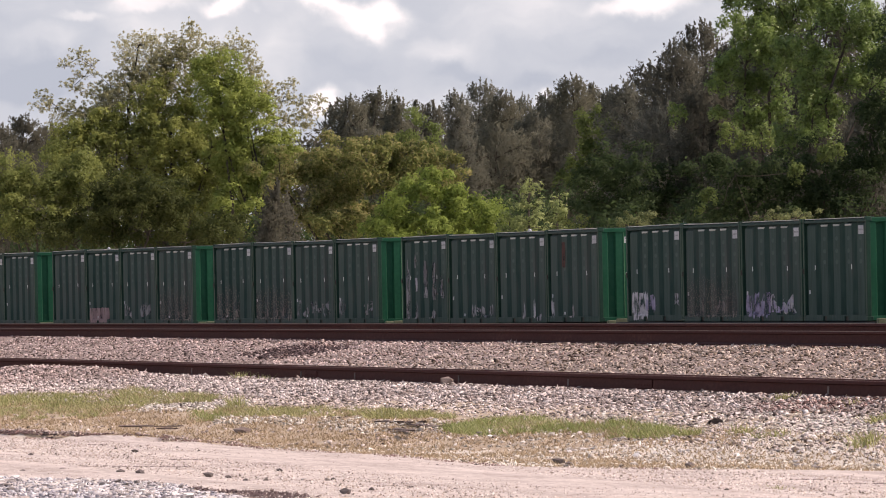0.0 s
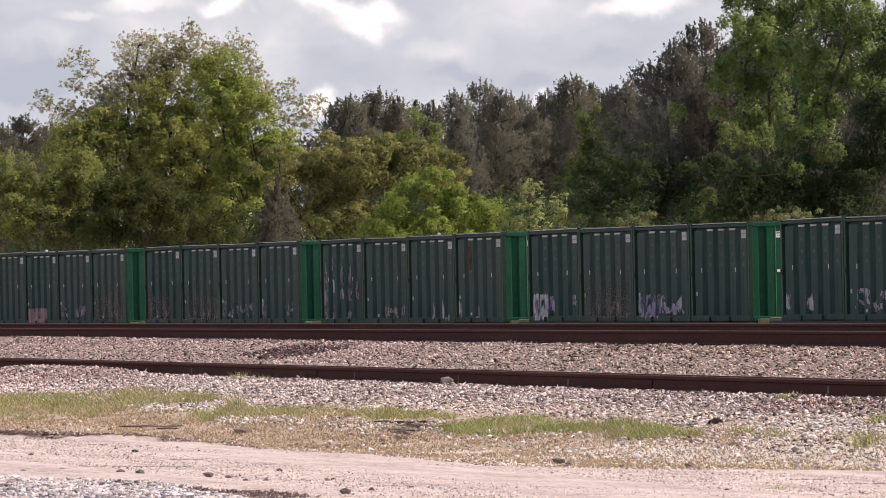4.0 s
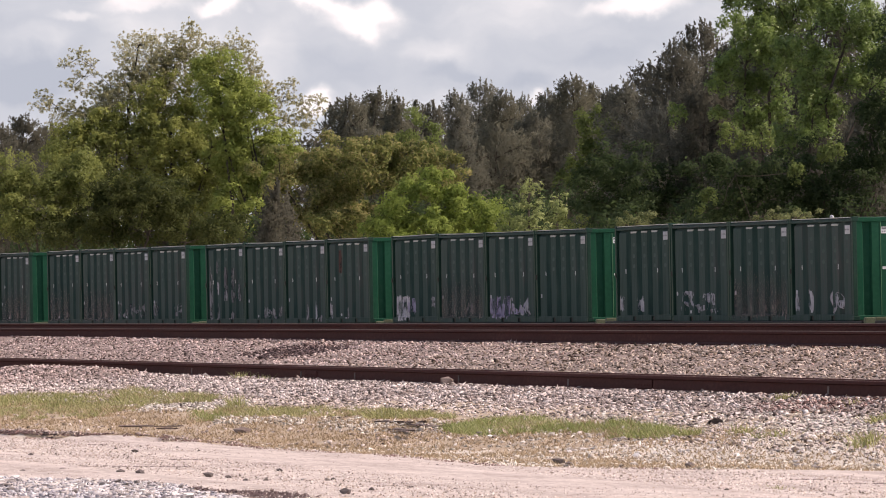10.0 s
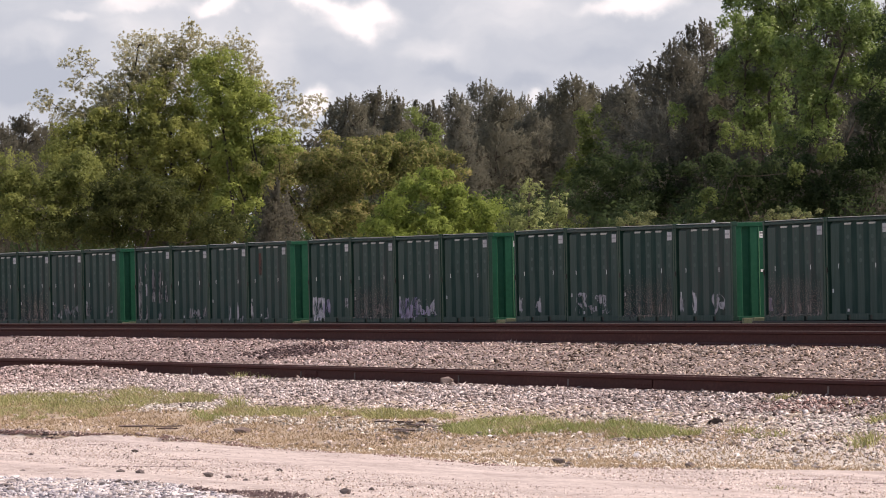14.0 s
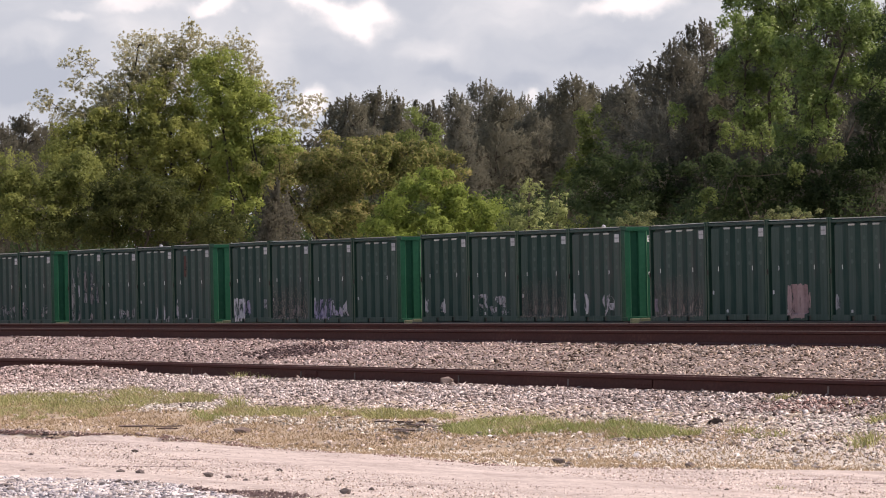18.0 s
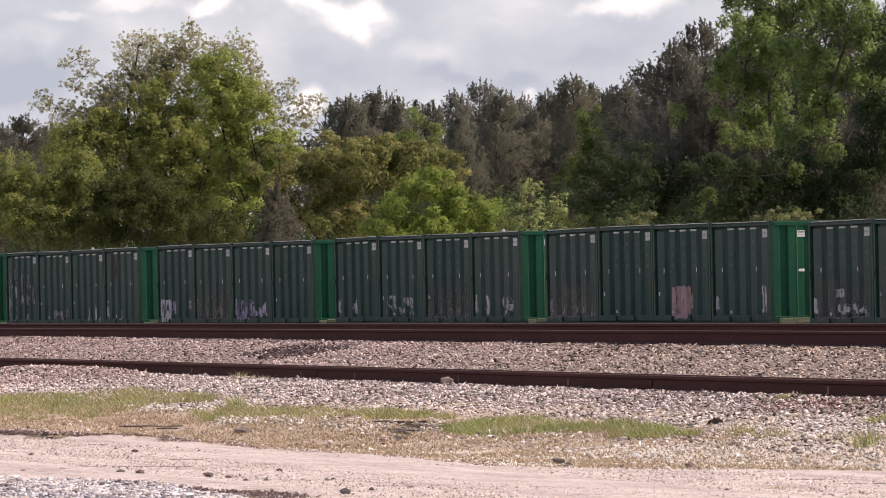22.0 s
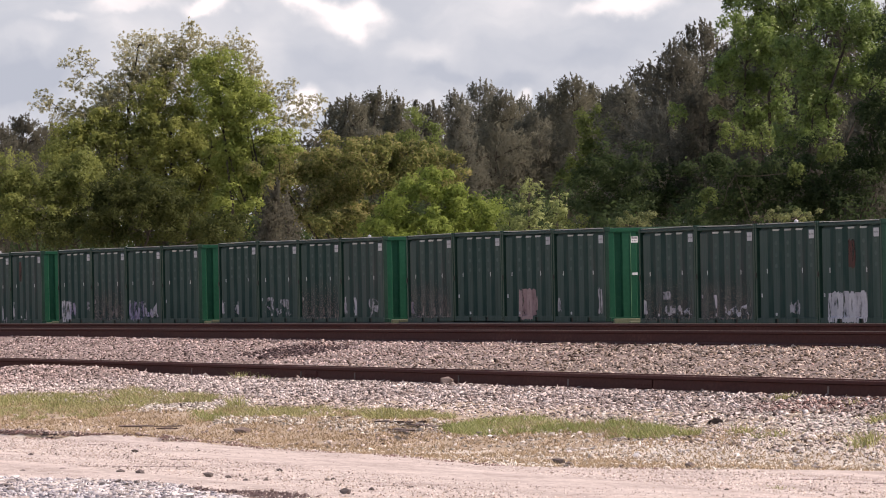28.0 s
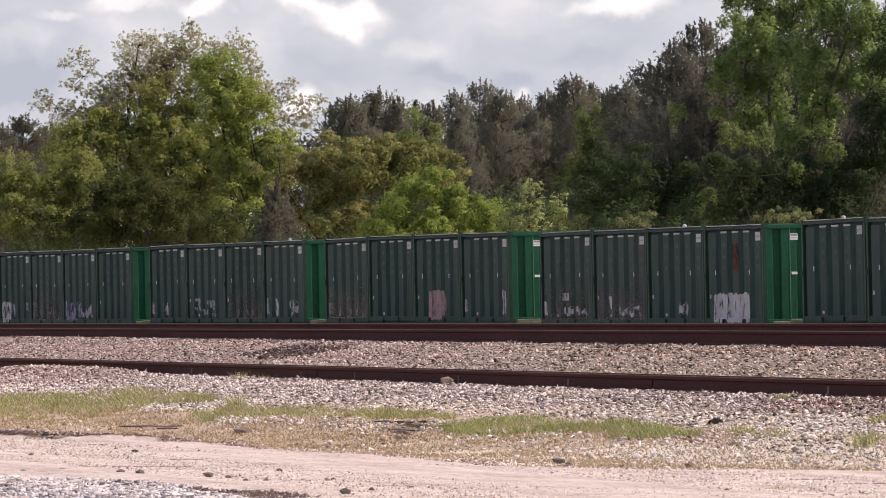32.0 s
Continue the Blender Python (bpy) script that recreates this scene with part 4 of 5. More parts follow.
def patch(ob, name, mat, x0, x1, z0, z1, kind, seed, label, coat=0.004):
    """Sprayed paint on the near side that follows the ribs: kind 'fill', 'drip', 'wash' or 'tag'."""
    g = random.Random(seed)
    bm = bmesh.new()

    def point(x, z):
        if z < 0.20:
            return bm.verts.new((x, -WIDE / 2 + 0.006 - coat, max(z, 0.14 if 1.80 < x < 2.23 or 3.83 < x < 4.26 else 0.012)))
        return bm.verts.new((x, -WIDE / 2 + side_depth(x) - coat, z))

    def columns(z0, z1, loose):
        last, low, top = None, z0, z1
        for x in sorted(edges):
            if g.random() < 0.6:
                top = z1 - g.uniform(0, loose) * (z1 - z0)
                low = z0 + g.uniform(0, loose * 0.6) * (z1 - z0)
            edge = 0.35 * (z1 - z0) if x in (x0, x1) else 0.0
            zs = [low + edge, top - edge]
            if z0 < 0.16:
                zs = [min(zs[0], 0.13), 0.163, 0.202, max(zs[1], 0.25)]
            now = [point(x, z) for z in zs]
            if last:
                for i in range(len(zs) - 1):
                    bm.faces.new((last[i], now[i], now[i + 1], last[i + 1]))
            last = now

    if kind in ("fill", "drip", "wash"):
        edges = {x0, x1} | set(np.arange(x0 + 0.06, x1 - 0.02, 0.06))
        for c, h in RIBS:
            edges |= {e for e in (c - h - SLOPE, c - h, c + h, c + h + SLOPE) if x0 < e < x1}
        columns(z0, z1, {"fill": 0.10, "wash": 0.35, "drip": 0.42}[kind])
    else:
        # one running pen stroke
        letters = max(2, int((x1 - x0) / 0.75))
        wl = (x1 - x0) / letters
        pts = []
        for i in range(letters):
            lx = x0 + i * wl
            for fx, fz in ((0.05, 0.1), (0.15, 0.95), (0.45, 0.85), (0.35, 0.45), (0.65, 0.5), (0.75, 0.05), (0.95, 0.3)):
                pts.append((lx + (fx + g.uniform(-0.12, 0.12)) * wl, z0 + (fz + g.uniform(-0.15, 0.1)) * (z1 - z0)))
        fine = []
        for (xa, za), (xb, zb) in zip(pts, pts[1:]):
            for s in range(5):
                fine.append((xa + (xb - xa) * s / 5, za + (zb - za) * s / 5))
        last = None
        for i, (x, z) in enumerate(fine[:-1]):
            dx, dz = (fine[i + 1][0] - x) * 0.25, fine[i + 1][1] - z
            ln = math.hypot(dx, dz) or 1
            w = 0.045 + 0.03 * math.sin(i * 0.7 + seed)
            ox, oz = -dz / ln * w * 2.6, dx / ln * w
            now = (point(x - ox, z - oz), point(x + ox, z + oz))
            if last:
                bm.faces.new((last[0], now[0], now[1], last[1]))
            last = now
    return part(name, bm, mat, ob, label)


CLEAN = container("dark green ribbed steel container with bright green ends")
CARS = [397.6, 369.75, 341.89, 314.03, 286.37, 258.81, 231.14, 203.56, 175.29, 147.0, 118.7]
# paint by car and container: material, extent along, extent up, manner, words
PAINT = {
    (2, 1): [("pink", 0.5, 3.6, 0.05, 0.60, "fill")],
    (2, 3): [("fade", 0.3, 5.6, 0.03, 1.6, "wash")],
    (3, 0): [("fade", 0.3, 3.6, 0.03, 1.6, "wash")],
    (3, 1): [("fade", 0.3, 5.7, 0.03, 1.6, "wash")],
    (2, 2): [("grey", 0.6, 1.7, 0.22, 0.7, "drip"), ("grey", 3.3, 4.7, 0.22, 0.75, "drip")],
    (3, 2): [("grey", 0.6, 5.5, 0.25, 0.72, "tag")],
    (3, 3): [("grey", 0.4, 1.2, 0.2, 0.85, "drip"), ("grey", 3.6, 5.2, 0.25, 0.62, "tag")],
    (4, 0): [("grey", 0.5, 1.0, 0.13, 2.0, "drip"), ("grey", 1.65, 2.05, 0.13, 0.7, "drip"), ("pale", 1.7, 2.05, 0.95, 1.4, "fill"), ("grey", 1.7, 2.0, 1.65, 2.15, "drip"), ("grey", 2.8, 3.4, 0.75, 1.1, "fill"), ("grey", 2.9, 3.3, 1.15, 2.0, "tag"), ("grey", 3.9, 4.6, 0.75, 1.9, "tag"), ("grey", 5.0, 5.5, 0.78, 1.4, "tag"), ("grey", 3.7, 4.5, 0.14, 0.4, "drip")],
    (4, 1): [("grey", 2.6, 3.4, 0.18, 0.62, "drip"), ("grey", 3.4, 4.8, 0.20, 0.46, "tag"), ("grey", 5.1, 5.6, 0.20, 0.60, "drip")],
    (4, 2): [("grey", 3.1, 3.4, 0.03, 0.72, "drip"), ("pale", 4.4, 4.62, 0.05, 0.72, "drip"), ("grey", 4.7, 5.4, 0.03, 0.22, "drip")],
    (4, 3): [("red", 1.55, 2.15, 1.55, 2.3, "fill"), ("pale", 0.3, 0.75, 0.1, 0.75, "drip"), ("grey", 2.6, 3.1, 0.15, 0.52, "drip")],
    (5, 0): [("pale", 0.5, 2.3, 0.03, 0.84, "fill"), ("purple", 2.0, 3.2, 0.22, 0.78, "drip"), ("pale", 4.9, 5.6, 0.40, 0.78, "tag")],
    (5, 1): [("grey", 3.5, 4.4, 0.22, 0.62, "drip"), ("fade", 0.3, 5.6, 0.03, 1.6, "wash")],
    (5, 2): [("purple", 0.4, 2.6, 0.05, 0.78, "drip"), ("purple", 0.5, 3.0, 0.22, 0.76, "tag"), ("pale", 2.8, 5.5, 0.22, 0.72, "tag"), ("purple", 3.0, 5.3, 0.24, 0.55, "tag")],
    (6, 0): [("pale", 0.3, 0.9, 0.22, 0.82, "drip"), ("pale", 2.3, 3.1, 0.22, 0.72, "drip")],
    (6, 1): [("pale", 1.0, 4.8, 0.24, 0.80, "tag")],
    (6, 2): [("fade", 0.2, 5.7, 0.03, 1.6, "wash")],
    (6, 3): [("pale", 0.3, 0.9, 0.22, 0.8, "drip"), ("pale", 1.4, 2.2, 0.22, 0.88, "drip"), ("pale", 3.6, 5.0, 0.22, 0.78, "tag")],
    (7, 0): [("purple", 0.3, 0.9, 0.25, 0.65, "fill"), ("fade", 0.3, 5.6, 0.03, 1.6, "wash")],
    (7, 2): [("pink", 1.9, 3.6, 0.03, 0.98, "fill"), ("pink", 3.3, 4.2, 0.3, 0.85, "drip")],
    (7, 3): [("pale", 0.3, 0.9, 0.22, 0.80, "drip"), ("pale", 5.0, 5.6, 0.22, 0.98, "fill")],
    (8, 0): [("fade", 0.3, 5.6, 0.03, 1.6, "wash"), ("pale", 2.3, 3.3, 0.66, 0.9, "fill"), ("pale", 0.3, 0.8, 0.22, 0.7, "drip"), ("pale", 2.4, 5.5, 0.26, 0.5, "tag")],
    (8, 1): [("fade", 0.3, 5.6, 0.03, 1.6, "wash"), ("pale", 1.4, 2.1, 0.42, 0.8, "fill"), ("pale", 2.6, 5.4, 0.24, 0.52, "tag")],
    (8, 2): [("pale", 3.3, 4.3, 0.22, 0.66, "drip")],
    (8, 3): [("red", 2.6, 3.5, 1.42, 2.2, "fill"), ("white", 0.9, 4.6, 0.02, 0.86, "fill")],
}
WORDS = {"white": (M_WASHED, "whitish painted block"), "pale": (M_PALE, "pale sprayed scrawl"), "grey": (M_GREY, "thin greyish sprayed scrawl"), "purple": (M_PURPLE, "purple sprayed scrawl"), "pink": (M_PINK, "pinkish sprayed patch"), "red": (M_RED, "dull red painted patch"), "fade": (M_FADE, "greyish rubbed patch of paint")}
moving = []


def flatcar():
    """Long flat wagon; local x from the far end of its load towards the eye, z = 0 at the rail head."""
    ob = thing("flat_wagon", Matrix(), "long dark steel flat wagon under four green containers", "railway wagon", "wagons of the train")
    L_ = 4 * PITCH
    part("deck", boxed(-0.9, L_ + 0.9, -1.3, 1.3, 0.87, 1.0385, 0.02), M_DARK, ob)
    for y in (-1.28, 1.16):
        part("side_sill", boxed(-0.85, L_ + 0.85, y, y + 0.12, 0.55, 0.868, 0.01), M_DARK, ob)
    part("centre_sill", boxed(-1.0, L_ + 1.0, -0.3, 0.3, 0.45, 0.866, 0.01), M_DARK, ob)
    for x in (-1.06, L_ + 0.91):
        part("end_platform", boxed(x, x + 0.15, -1.25, 1.25, 0.80, 1.13, 0.015), M_YELLOW, ob, "dusty yellowish end sill")
    for x0, x1 in ((-1.75, -1.08), (L_ + 1.08, L_ + 1.75)):
        part("coupler", box(boxed(x0, x1, -0.09, 0.09, 0.72, 0.9, 0.02), *((x0, x0 + 0.25) if x0 < 0 else (x1 - 0.25, x1)), -0.16, 0.16, 0.68, 0.93, 0.03), M_DARK, ob)
    for x in (1.6, L_ - 1.6):
        t = part("truck", box(box(boxed(x - 1.3, x + 1.3, -1.05, -0.92, 0.3, 0.62, 0.05), x - 1.3, x + 1.3, 0.92, 1.05, 0.3, 0.62, 0.05), x - 0.2, x + 0.2, -0.95, 0.95, 0.35, 0.6, 0.03), M_DARK, ob)
        for dx in (-0.9, 0.9):
            bm = bmesh.new()
            for y in (-0.80, 0.68):
                tube(bm, (x + dx, y, 0.42), (x + dx, y + 0.13, 0.42), 0.42, 0.42, 20)
            tube(bm, (x + dx, -0.8, 0.42), (x + dx, 0.8, 0.42), 0.08, 0.08, 8)
            part("wheelset", bm, M_RUST, t)
    return ob


WAGON = flatcar()
# how high each wagon rides on its springs
RIDE = {4: 0.0, 5: 0.03, 6: 0.05, 7: 0.045, 8: -0.045}
# how high single containers sit on their locks
SEAT = {(3, 1): 0.014, (3, 3): 0.014, (4, 2): 0.015, (4, 3): 0.030, (6, 0): -0.010, (6, 1): -0.008, (6, 2): -0.008, (6, 3): -0.010, (7, 0): -0.018, (7, 1): 0.014, (7, 3): -0.015, (8, 2): 0.009}
for c, s in enumerate(CARS):
    lift = RIDE.get(c, 0.0)
    at = Vector((-s, TRAIN_Y + WIDE / 2, 0.22 + lift))
    w = WAGON if c == 0 else copy_thing(WAGON, Matrix.Translation(at))
    moving.append((w, at, 0.0))
    for k in range(4):
        at = Vector((-s + k * PITCH, TRAIN_Y + WIDE / 2 + rng.uniform(-0.01, 0.01), DECK + lift + SEAT.get((c, k), 0.0)))
        ob = CLEAN if (c, k) == (0, 0) else copy_thing(CLEAN, Matrix.Translation(at))
        moving.append((ob, at, 0.30 if k == 0 else 0.05))
        for i, (m_, x0, x1, z0, z1, how) in enumerate(PAINT.get((c, k), ())):
            mat, words = WORDS[m_]
            patch(ob, "graffiti", mat, x0, x1, z0, z1, how, c * 40 + k * 7 + i, words, 0.004 + 0.004 * i)
        if (c, k) in PAINT:
            tagged(ob, "dark green ribbed container with " + " and ".join(sorted({p[0].replace("fade", "grey") for p in PAINT[c, k]})) + " sprayed paint")
        if k > 0 and (c, k) not in ((4, 0), (7, 3), (8, 0)):
            part("side_plate", boxed(0.48, 0.62, -WIDE / 2 + RIB_OUT - 0.004, -WIDE / 2 + RIB_OUT - 0.001, 0.70, 0.80), M_WHITE, ob, "small white plate")
        if (c + k) % 2 or c in (7, 8):
            part("side_plate", boxed(1.88, 2.06, -WIDE / 2 + RIB_OUT - 0.004, -WIDE / 2 + RIB_OUT - 0.001, 0.215, 0.29), M_WHITE, ob, "small white plate")
        if (c, k) in ((2, 1), (6, 3), (8, 2), (4, 2), (9, 0)):
            bm = bmesh.new()
            bmesh.ops.create_icosphere(bm, subdivisions=1, radius=0.07, matrix=Matrix.Translation((3.9, -WIDE / 2 + 0.06, TALL + 0.005)))
            part("rag", bm, M_WHITE, ob, "white scrap caught on the roof edge")
        if k == 3:
            y_ = -WIDE / 2
            e_ = part("end_decal", boxed(LONG - 0.028, LONG - 0.022, y_ + 0.76, y_ + 0.96, TALL - 0.44, TALL - 0.27), M_DECAL, ob, "white decal on the end wall")
            part("decal_band", boxed(LONG - 0.021, LONG - 0.019, y_ + 0.775, y_ + 0.945, TALL - 0.335, TALL - 0.285), M_INK, e_, "grey band of faded print")
            for y0_ in (0.79, 0.84, 0.89):
                part("decal_bar", boxed(LONG - 0.021, LONG - 0.019, y_ + y0_, y_ + y0_ + 0.03, TALL - 0.40, TALL - 0.375), M_INK, e_)
            part("end_decal", boxed(LONG - 0.028, LONG - 0.022, y_ + 0.78, y_ + 0.94, 1.30, 1.37), M_DECAL, ob, "white decal on the end wall")

# distance run by the train at every fourth second
RUN = [0.0, 11.43, 23.03, 34.79, 46.68, 58.61, 70.44, 82.09, 93.5]


# ---- trees ----
def leaf_cards(centres, axes, radii, per, size, seed, outward=None, jitter=0.45, shell=0.45, wide=0.7):
    """Small leaves over boughs: centres, half axes (x, y, z), size and outward way of each bough. Points, faces, normals."""
    g = np.random.default_rng(seed)
    k = len(centres) * per
    c, ax = np.repeat(centres, per, 0), np.repeat(axes, per, 0) * np.repeat(radii, per)[:, None]
    d = g.normal(0, 1, (k, 3))
    d /= np.linalg.norm(d, axis=1)[:, None]
    d[:, 2] = np.where((d[:, 2] < -0.35) & (g.uniform(0, 1, k) < 0.55), -d[:, 2], d[:, 2])
    p = c + d * ax * (shell + (1.08 - shell) * g.uniform(0, 1, (k, 1)) ** 0.8)
    nrm = d * 0.8 + g.normal(0, jitter, (k, 3)) + np.array([0, 0, 0.35])
    nrm /= np.linalg.norm(nrm, axis=1)[:, None]
    t = np.cross(nrm, g.normal(0, 1, (k, 3)))
    t /= np.linalg.norm(t, axis=1)[:, None]
    b = np.cross(nrm, t)
    s = (size * g.uniform(0.6, 1.35, k))[:, None]
    v = np.stack([p - t * s * 0.5 + b * s * wide * 0.2, p + b * s * wide * 0.75 + nrm * s * 0.1, p + t * s * 0.6 - b * s * wide * 0.2], 1)
    way = d * 0.8 + g.normal(0, 0.16, (k, 3)) + np.array([0, 0, 0.3])
    if outward is not None:
        way = way + np.repeat(outward, per, 0) * 0.7
    return facing(v, way)


def limb(name, p, q, r0, r1, parent, seed):
    g = random.Random(seed)
    bm = bmesh.new()
    p, q = Vector(p), Vector(q)
    pts = [p.lerp(q, t) + Vector((g.uniform(-1, 1), g.uniform(-1, 1), g.uniform(-0.5, 0.8))) * (q - p).length * 0.09 * (0 < t < 1) for t in (0, 0.35, 0.7, 1)]
    for i in range(3):
        ra_, rb_ = r0 + (r1 - r0) * i / 3, r0 + (r1 - r0) * (i + 1) / 3
        tube(bm, pts[i], pts[i + 1], ra_, rb_, 6)
    return part(name, bm, M_BARK, parent)


# growth habits: boughs per square metre of lobe, bough radius from and to, upright stretch, leaves per bough, leaf size, leaf breadth,
# boughs in a plume, plume radius
HABIT = {
    "fine": (27, 0.20, 0.42, 0.85, 38, 0.116, 0.7, 3, 0.25),
    "bush": (31, 0.16, 0.34, 0.85, 36, 0.155, 0.40, 4, 0.25),
    "plume": (44, 0.12, 0.23, 1.25, 30, 0.100, 0.7, 14, 0.40),
    "bud": (120, 0.05, 0.11, 0.9, 12, 0.082, 0.7, 1, 0.0),
    "sapling": (20, 0.10, 0.21, 1.2, 34, 0.100, 0.7, 1, 0.0),
    "low": (30, 0.08, 0.20, 0.8, 40, 0.080, 0.6, 1, 0.0),
}
# how much larger and farther the wood is than the sketch of its lobes
NEAR_WOOD, FAR_WOOD = 1.25, 1.7


def broadleaf(kind, words, mat, d, habit, lobes, seed):
    g = np.random.default_rng(seed)
    S = NEAR_WOOD
    thickly, b0, b1, tall, per, size, broad, flock, spread = HABIT[habit]
    full = sum(l[2] * l[3] for l in lobes)
    r0 = sum(l[0] * l[2] * l[3] for l in lobes) / full
    ob = thing(kind, Matrix.Translation(site(r0 * S, d * S, 0)) @ pose(0, 0, 0, 0, 0, 90 - TURN), words, "bush" if "bush" in kind else "tree", "trees behind the train")

    def place(x, y, z):
        return Vector((x * S, y * S, EYE + (z - EYE) * S))

    # local x across, local y towards the back
    cs, axs, rs, outs = [], [], [], []
    top = max(l[1] for l in lobes)
    thick = 0.018 * top + 0.03
    fork = Vector((0, 0, min(top * 0.35, 2.6)))
    limb("trunk", (0, 0, -0.1), place(*fork), thick * 1.6 * S, thick * S, ob, seed)
    for j, (r, z, hr, hz, fill) in enumerate(lobes):
        sparse = fill < 0.65
        if sparse and habit == "bud":
            hr, hz = hr * 1.25, hz * 1.35
        k = max(6, int(3.14 * hr * hz * thickly * fill * (0.9 if habit == "bud" and sparse else 1)))
        heads = max(1, k // flock)
        u = g.normal(0, 1, (heads, 3))
        u /= np.linalg.norm(u, axis=1)[:, None]
        u *= (g.uniform(0.10, 1.0, heads) ** 0.45)[:, None]
        u *= 1 + np.clip(0.10 * g.normal(0, 1, (heads, 1)), -0.2, 0.14)
        c = u * np.array([max(hr - 0.55 * spread, 0.4 * hr), max(hr, hz) * 0.8, max(hz - 0.6 * spread * tall, 0.4 * hz)]) + np.array([r - r0, 0.15 * hr * (j % 3 - 1), z])
        o = g.normal(0, 1, (heads * flock, 3))
        o /= np.linalg.norm(o, axis=1)[:, None]
        o[:, 2] = np.where((o[:, 2] < -0.2) & (g.uniform(0, 1, len(o)) < 0.7), -o[:, 2], o[:, 2])
        c = np.repeat(c, flock, 0) + o * spread * np.repeat(g.uniform(0.6, 1.2, heads), flock)[:, None] * np.array([1, 1, tall]) * g.uniform(0.55, 1.0, (len(o), 1))
        k = len(c)
        outs.append(o * (flock > 1))
        cs.append(c)
        rad = g.uniform(b0, b1, k) * (0.8 if sparse else 1.0)
        rs.append(np.minimum(rad, 0.7 * min(hr, hz)))
        axs.append(g.uniform(0.75, 1.25, (k, 3)) * np.array([1, 1, tall]))
        hub = Vector((r - r0, 0, z - hz * 0.5))
        start = fork
        if sparse:
            # thin outer branches spring from the next branch inwards
            near = [(math.hypot(r - l[0], z - l[1]), l) for l in lobes if abs(l[0] - r0) < abs(r - r0) - 0.25]
            if near:
                l = min(near, key=lambda e: e[0])[1]
                start = Vector((l[0] - r0, 0, l[1] - l[3] * 0.5))
        limb("limb", place(*start), place(*hub), min(thick * 0.5, 0.013 if sparse else 0.07) * S, min(thick * 0.25, 0.006 if sparse else 0.03) * S, ob, seed * 100 + j)
        for i in range(0, k, max(2, int(k / (14 if habit == "bud" else 4)))):
            limb("limb", place(*hub), place(*c[i]), min(thick * 0.2, 0.0035 if sparse else 0.009 if habit == "bud" else 0.022) * S, 0.0025 * S, ob, seed * 100 + j * 10 + i)
    cs, axs, rs, outs = np.concatenate(cs), np.concatenate(axs), np.concatenate(rs), np.concatenate(outs)
    ok = cs[:, 2] > 0.5
    v, f, nn = leaf_cards(cs[ok], axs[ok], rs[ok], per, size, seed, outs[ok], wide=broad)
    v = v * S + np.array([0, 0, EYE * (1 - S)])
    array_mesh("crown", v, f, mat, ob, normals=nn)
    return ob


def needles(base, axis, length, width, per, size, seed):
    """Tapering tufts of thin needles round the given axes: points and faces."""
    g = np.random.default_rng(seed)
    k = len(base) * per
    c, ax = np.repeat(base, per, 0), np.repeat(axis, per, 0)
    ln, wd = np.repeat(length, per)[:, None], np.repeat(width, per)[:, None]
    s = g.uniform(-0.45, 1.0, k)[:, None]
    out = g.normal(0, 1, (k, 3))
    out -= (out * ax).sum(1)[:, None] * ax
    out /= np.linalg.norm(out, axis=1)[:, None]
    p = c + ax * s * ln + out * wd * (1.0 - 0.7 * np.clip(s, 0, 1)) * g.uniform(0.05, 1, (k, 1)) ** 0.6
    t = ax * 0.75 + out * 0.7 + g.normal(0, 0.35, (k, 3)) + np.array([0, 0, 0.25])
    t /= np.linalg.norm(t, axis=1)[:, None]
    b = np.cross(t, g.normal(0, 1, (k, 3)) + out)
    b /= np.linalg.norm(b, axis=1)[:, None]
    h = (size * g.uniform(0.6, 1.3, k))[:, None]
    v = np.stack([p - b * h * 0.33, p + b * h * 0.33, p + t * h], 1)
    trunkward = c * np.array([1, 1, 0])
    return facing(v, out * 0.16 + trunkward / (np.linalg.norm(trunkward, axis=1)[:, None] + 0.2) * 0.7 + g.normal(0, 0.06, (k, 3)) + np.array([0, 0, 0.45]))


